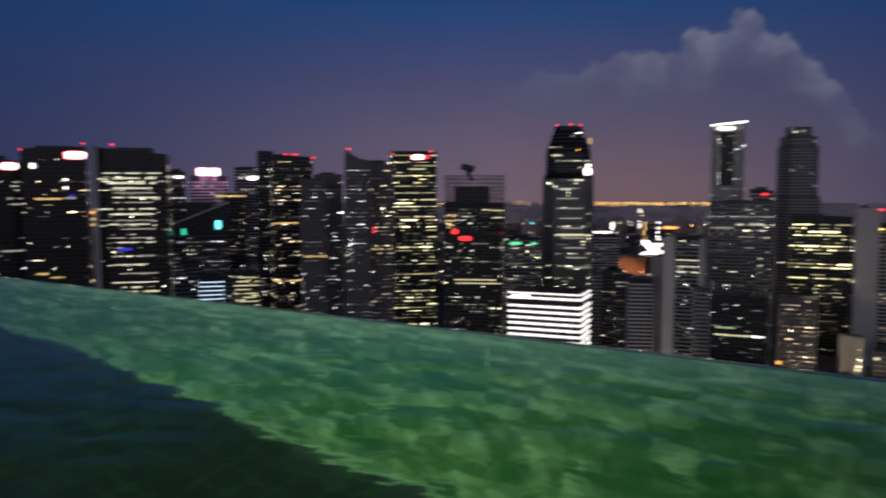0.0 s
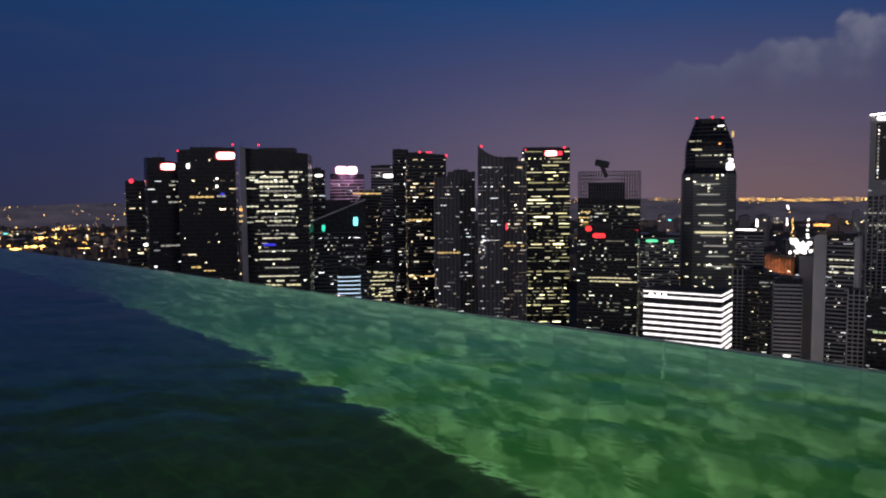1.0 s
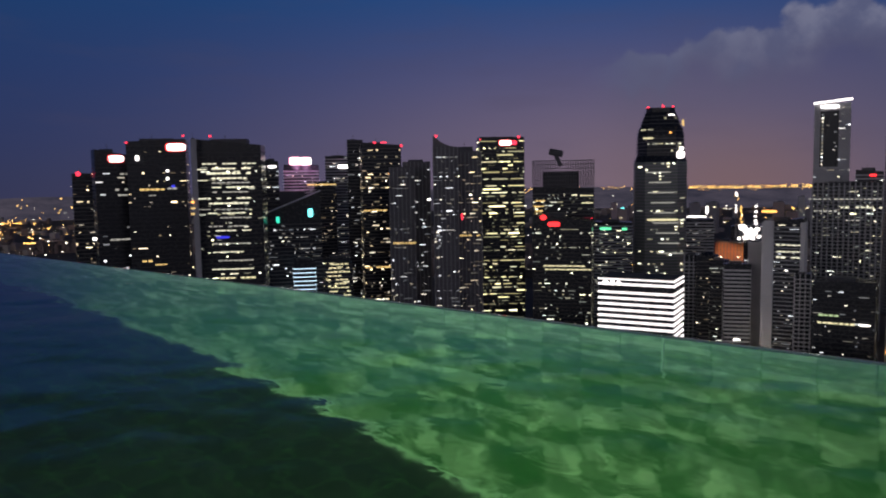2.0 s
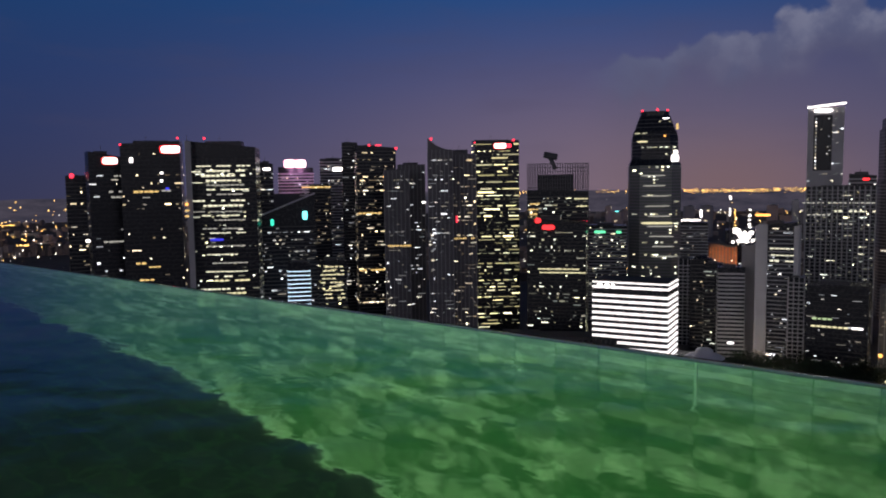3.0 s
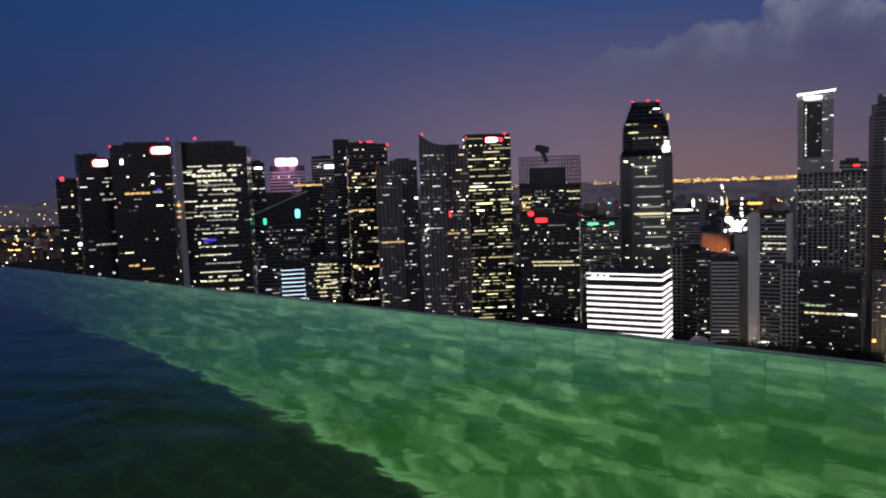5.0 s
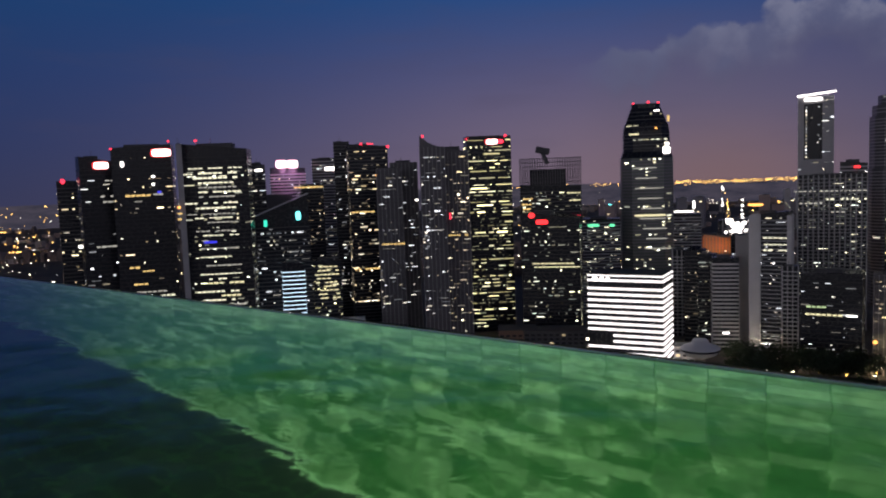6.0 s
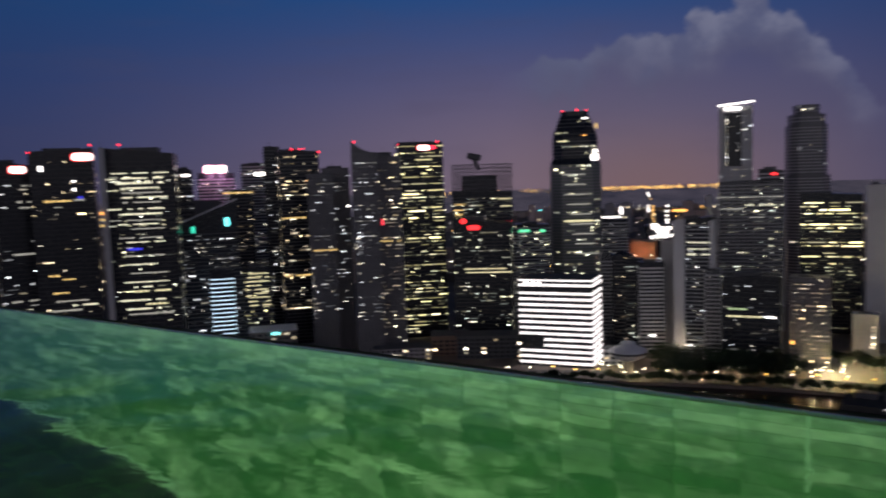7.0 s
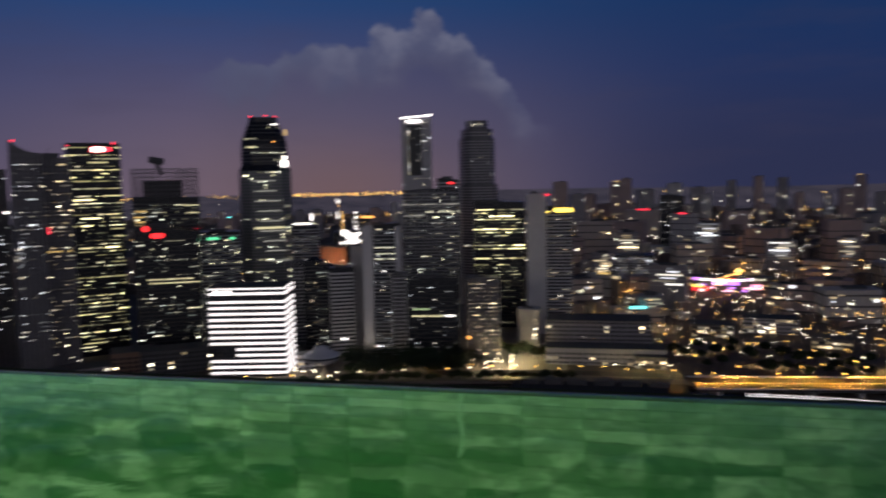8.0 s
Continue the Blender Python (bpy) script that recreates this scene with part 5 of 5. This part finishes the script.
def far_lights():
    rnd = random.Random(21)
    gold, white = [], []
    for _ in range(560):  # the harbour and motorway lamps on the skyline
        a = rnd.choice((rnd.uniform(-1, 4), rnd.uniform(5, 19.5), rnd.uniform(10.5, 19.5), rnd.uniform(10.5, 19.5)))
        gold.append((polar(a, rnd.uniform(4380, 4440), rnd.gauss(111, 5)), rnd.uniform(0.9, 2.7)))
    for a0 in (14.3, 17.4):  # two lit roads that run away from the shore
        for i in range(14):
            r = 1500 + i * 190
            gold.append((polar(a0 + rnd.uniform(-0.1, 0.1), r, 22), 1.1 + r / 1500))
    for _ in range(110):
        gold.append((polar(rnd.uniform(-50, -31), rnd.uniform(2200, 4400), rnd.uniform(8, 24)), rnd.uniform(1.5, 4)))
    for _ in range(40):
        gold.append((polar(rnd.uniform(-50, -31), 4400, rnd.uniform(40, 116)), rnd.uniform(2, 4)))
    for a0, r in ((-38.0, 2700), (-37.0, 2800), (-34.0, 2600), (-36.0, 3300), (-33.2, 2500), (-34.8, 4000)):
        for _ in range(14):
            gold.append((polar(a0 + rnd.gauss(0, 0.4), r, 14), rnd.choice((2, 3, 4, 8))))
    for _ in range(2600):
        a = rnd.choice((rnd.uniform(-50, -31), rnd.uniform(-4, 28), rnd.uniform(28, 62), rnd.uniform(28, 62), rnd.uniform(28, 62)))
        r = 950 * (4.5 ** rnd.random())
        if a < 28:
            r = max(r, 1500)
        z = rnd.uniform(6, 40) if r < 4000 else rnd.uniform(8, 116)
        (white if rnd.random() < 0.6 else gold).append((polar(a, r, z), rnd.choice((0.4, 0.5, 0.6, 0.8, 1.1, 1.6)) * (0.5 + r / 2600)))
    for _ in range(520):  # shop fronts and lamps of the near town
        r = rnd.uniform(820, 1400)
        (white if rnd.random() < 0.5 else gold).append((polar(rnd.uniform(31, 62), r, rnd.uniform(5, 26)), rnd.choice((0.35, 0.5, 0.7, 1.1))))
    for a0, a1, r0, r1, n, big in ((41.4, 43.6, 1340, 1750, 70, 3.6), (46.6, 47.6, 1250, 1600, 34, 3.4), (48.5, 55.0, 1120, 1200, 50, 3.4), (34.5, 36.0, 1180, 1230, 14, 2.6), (40.2, 41.6, 1290, 1320, 12, 3.0)):
        for i in range(n):
            t = i / n
            gold.append((polar(a0 + (a1 - a0) * t + rnd.gauss(0, 0.12), r0 + (r1 - r0) * t, rnd.uniform(16, 26)), big * rnd.uniform(0.5, 1.2)))
    light_field("gold_town_lights", "golden street and harbour lamps far off", FAR_GOLD, gold)
    light_field("white_town_lights", "white lamps scattered over the far town", FAR_WHITE, white)


far_lights()


def far_roofs():
    """The rest of the town: low roofs without number, as one mesh."""
    rnd = random.Random(4)
    vf = ([], [])
    for _ in range(2600):
        a = rnd.uniform(-50, 64)
        r = 1080 * (4.0 ** rnd.random())
        if a < 29:
            r = max(r, 1450 + rnd.uniform(0, 300))
        if a < -31:
            r = max(r, 2400)
        if 38.8 < a < 44.2 and r < 1400:
            r += 330
        w, d, h = rnd.uniform(10, 34), rnd.uniform(10, 26), rnd.choice((7, 10, 14, 20, 28)) * rnd.uniform(0.7, 1.3)
        p = polar(a, r)
        add_box(vf, p.x - w / 2, p.x + w / 2, p.y - d / 2, p.y + d / 2, 0, h)
    tagged(new("low_roofs", mesh_of("low_roofs", *vf, ROOFS)), "crowded low roofs of the far town", "town roofs", kind="stuff")


def build_roofs(k):
    r = k.n("ShaderNodeNewGeometry").outputs["Random Per Island"]
    c = k.ramp(r, [(0.0, (0.10, 0.085, 0.08)), (0.4, (0.28, 0.22, 0.20)), (0.7, (0.42, 0.31, 0.26)), (1.0, (0.58, 0.52, 0.48))])
    pos = k.n("ShaderNodeTexCoord").outputs["Object"]
    b = k.n("ShaderNodeTexNoise", Vector=pos, Scale=0.3, Detail=5).outputs[0]
    c = k.n("ShaderNodeHueSaturation", Color=c, Value=k.m("ADD", 0.6, k.m("MULTIPLY", b, 0.8))).outputs[0]
    return k.n("ShaderNodeBsdfPrincipled", Base_Color=c, Roughness=0.8).outputs[0]


ROOFS = material("town_roofs", build_roofs)
far_roofs()


def town_lamps():
    """High street lighting that washes the near town in gold."""
    for i in range(16):
        r = random.Random(900 + i)
        a, dist = 36.5 + i * 1.5 + r.uniform(-0.6, 0.6), 1000 + (i * 211) % 760
        street_lamp(polar(a, dist), SODIUM, 26.0, 16000, (1.0, 0.72, 0.42))
    # floodlamps at the feet of the pale slab and the ribbed facade
    for a, dist, z, watts, colour in ((26.2, 800, 6, 22000, (1.0, 0.78, 0.40)), (27.3, 858, 6, 5000, (1.0, 0.8, 0.5)), (28.7, 806, 6, 22000, (1.0, 0.72, 0.36)),
                                      (12.9, 1128, 78, 9000, (1.0, 0.58, 0.40)), (14.0, 1128, 78, 9000, (1.0, 0.55, 0.32)), (12.0, 736, 5, 2500, (1.0, 0.80, 0.5)), (12.8, 737, 5, 2500, (1.0, 0.80, 0.5)), (15.9, 838, 5, 6000, (1.0, 0.85, 0.6)), (23.4, 786, 5, 3500, (1.0, 0.80, 0.45)), (24.4, 774, 5, 4500, (1.0, 0.80, 0.45)), (25.4, 776, 5, 14000, (1.0, 0.75, 0.4)), (33.6, 768, 5, 2500, (1.0, 0.80, 0.40)), (35.4, 770, 5, 2500, (1.0, 0.78, 0.38)), (37.4, 772, 5, 5000, (1.0, 0.72, 0.32))):
        street_lamp(polar(a, dist, 0 if z < 20 else 68), STREET_WHITE, 9.0, watts, colour, True)


town_lamps()
for i in range(26):  # lamps of the riverside streets
    r = random.Random(1500 + i)
    street_lamp(polar(36.0 + i * 0.66 + r.uniform(-0.3, 0.3), r.uniform(790, 1010)), SODIUM if i % 3 else STREET_WHITE, r.uniform(9, 14), 26000 if i % 4 == 0 else 0, (1.0, 0.68, 0.30))


def mall():
    """A lit shopping street with a violet sign in the town to the north."""
    ob = thing("shopping_hall", "shopping hall with a violet glowing roof and gold lamps", "building", polar(41.3, 1330), radians(-41.3))
    part("body", box_mesh("hall", -68, 70, 0, 40, 0, 24, PAVE), ob)
    part("sign", unit_box(VIOLET), ob, "violet glowing sign", (-4, -0.8, 17), (40, 1.2, 9))
    part("sign", unit_box(SIGN["white"]), ob, "white light line", (-8, -1.5, 20.5), (70, 1, 2))
    part("sign", unit_box(SIGN["hot"]), ob, "red glowing sign", (-42, -1.5, 6), (24, 1, 6))
    part("sign", unit_box(SIGN["yellow"]), ob, "yellow glowing sign", (-46, -1.5, 10), (16, 1, 4))
    r = random.Random(77)
    for i in range(26):  # lit shopfronts and hoardings, each a panel of its own
        m = SIGN[r.choice(("pink", "white", "yellow", "orange", "gold", "hot", "ivory"))] if i % 4 else VIOLET
        part("shopfront", unit_box(m), ob, at=(r.uniform(-60, 62), -0.9 - 0.05 * i, r.choice((3.5, 8.0, 12.5, 22.0))), size=(r.uniform(5, 15), 1.0, r.uniform(1.4, 3.4)))
    for i in range(16):
        r = random.Random(500 + i)
        street_lamp(polar(41.6 + i * 0.13 + r.uniform(-0.1, 0.1), 1360 + i * 22), SODIUM, 14.0)
    for i in range(24):
        r = random.Random(700 + i)
        street_lamp(polar(47.0 + i * 0.28, 1160 + r.uniform(-25, 40)), SODIUM, 13.0, 30000 if i % 6 == 0 else 0, (1.0, 0.6, 0.15))


VIOLET = glow("sign_violet", (0.60, 0.22, 1.0), 2.2)
mall()


def bright_offices():
    """Office blocks in the town whose floors are all lit white."""
    for az, dist, w, h, lit0, tint in ((37.3, 1150, 52, 62, 36, "cool"), (34.6, 1500, 40, 84, 52, "warm"), (39.9, 1650, 46, 92, 50, "cool"), (44.6, 1500, 48, 70, 40, "cool"), (36.2, 1050, 30, 34, 16, "ivory"), (32.9, 1350, 36, 60, 30, "warm"), (48.6, 1600, 40, 70, 36, "cool")):
        rnd = random.Random(int(az * 10))
        ob = thing("office_block", "concrete office block with long rows of lit floors", "building", polar(az, dist), radians(rnd.uniform(-10, 10) - az), group="distant town")
        part("body", box_mesh("office", -w / 2, w / 2, 0, 24, 0, h, FIN), ob)
        part("roof", unit_box(ROOF), ob, at=(0, 12, h + 1.5), size=(w * 0.5, 14, 3))
        z = lit0
        while z < h - 2:
            a, b = sorted((rnd.uniform(-0.48, 0.0), rnd.uniform(0.1, 0.48)))
            part("window", unit_box(TINT[tint]), ob, at=((a + b) / 2 * w, -0.2, z), size=((b - a) * w, 0.5, 1.8))
            part("floor_edge", unit_box(GREY), ob, at=(0, -0.3, z - 2.0), size=(w + 0.8, 0.9, 1.0))
            z += 4.4


bright_offices()


# ---- tiles of the pool, last ----
def tile_prism(x0, x1, z0, z1, t):
    """A tile on the overflow wall, its rim bevelled."""
    b = 0.001
    v = [(x0, t, z0), (x1, t, z0), (x1, t, z1), (x0, t, z1), (x0 + b, 0, z0 + b), (x1 - b, 0, z0 + b), (x1 - b, 0, z1 - b), (x0 + b, 0, z1 - b)]
    return v, [(4, 5, 6, 7), (0, 1, 5, 4), (1, 2, 6, 5), (2, 3, 7, 6), (3, 0, 4, 7)]


def build_tiles():
    g = 0.0014
    rows = 22
    pitch_z = (DEPTH - 0.032) / rows
    v, f = tile_prism(-TILE / 2 + g / 2, TILE / 2 - g / 2, -pitch_z / 2 + g / 2, pitch_z / 2 - g / 2, 0.0015)
    one = mesh_of("tile", v, f, TILE_PART)
    first, last = -12, 1
    allv, allf = [], []
    for c in range(int(P0 / TILE) + 1, int(P1 / TILE)):
        for r in range(rows):
            x, z = (c + 0.5) * TILE, -0.0285 - (r + 0.5) * pitch_z
            if first <= c < last:
                part("tile", one, weir, at=(x, 0, z))
            else:
                b = len(allv)
                allv += [(p[0] + x, p[1], p[2] + z) for p in v]
                allf += [tuple(b + i for i in q) for q in f]
    tagged(part("tile_field", mesh_of("tile_field", allv, allf, TILE_REST), weir, "green glazed tiles"), kind="stuff")
    # white sealant in one upright joint
    part("joint", box_mesh("joint", -0.0028, 0.0028, -0.003, 0.004, -0.34, -0.029, SEAM, 0.001), weir, "white sealant joint")
    # pale strip where the wall meets the floor: a caustic line painted in
    part("coving", box_mesh("coving", P0 + 0.1, P1 - 0.1, -0.012, -0.002, -DEPTH, -DEPTH + 0.020, CAUSTIC, 0.004), weir, "pale strip that paints a caustic line")
    # floor tiles
    fv, ff = [], []
    s = 0.1043
    for i in range(int(-9 / s), int(3 / s)):
        for j in range(int(-2.6 / s), 0):
            b = len(fv)
            x, y, e = i * s, j * s, 0.004
            fv += [(x + 0.002, y + 0.002, -DEPTH - 0.0015), (x + s - 0.002, y + 0.002, -DEPTH - 0.0015), (x + s - 0.002, y + s - 0.002, -DEPTH - 0.0015), (x + 0.002, y + s - 0.002, -DEPTH - 0.0015),
                   (x + e, y + e, -DEPTH), (x + s - e, y + e, -DEPTH), (x + s - e, y + s - e, -DEPTH), (x + e, y + s - e, -DEPTH)]
            ff += [tuple(b + k for k in q) for q in ((4, 5, 6, 7), (0, 1, 5, 4), (1, 2, 6, 5), (2, 3, 7, 6), (3, 0, 4, 7))]
    fl = bpy.data.objects["floor"]
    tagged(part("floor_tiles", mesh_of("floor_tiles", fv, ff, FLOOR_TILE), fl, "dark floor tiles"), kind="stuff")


build_tiles()
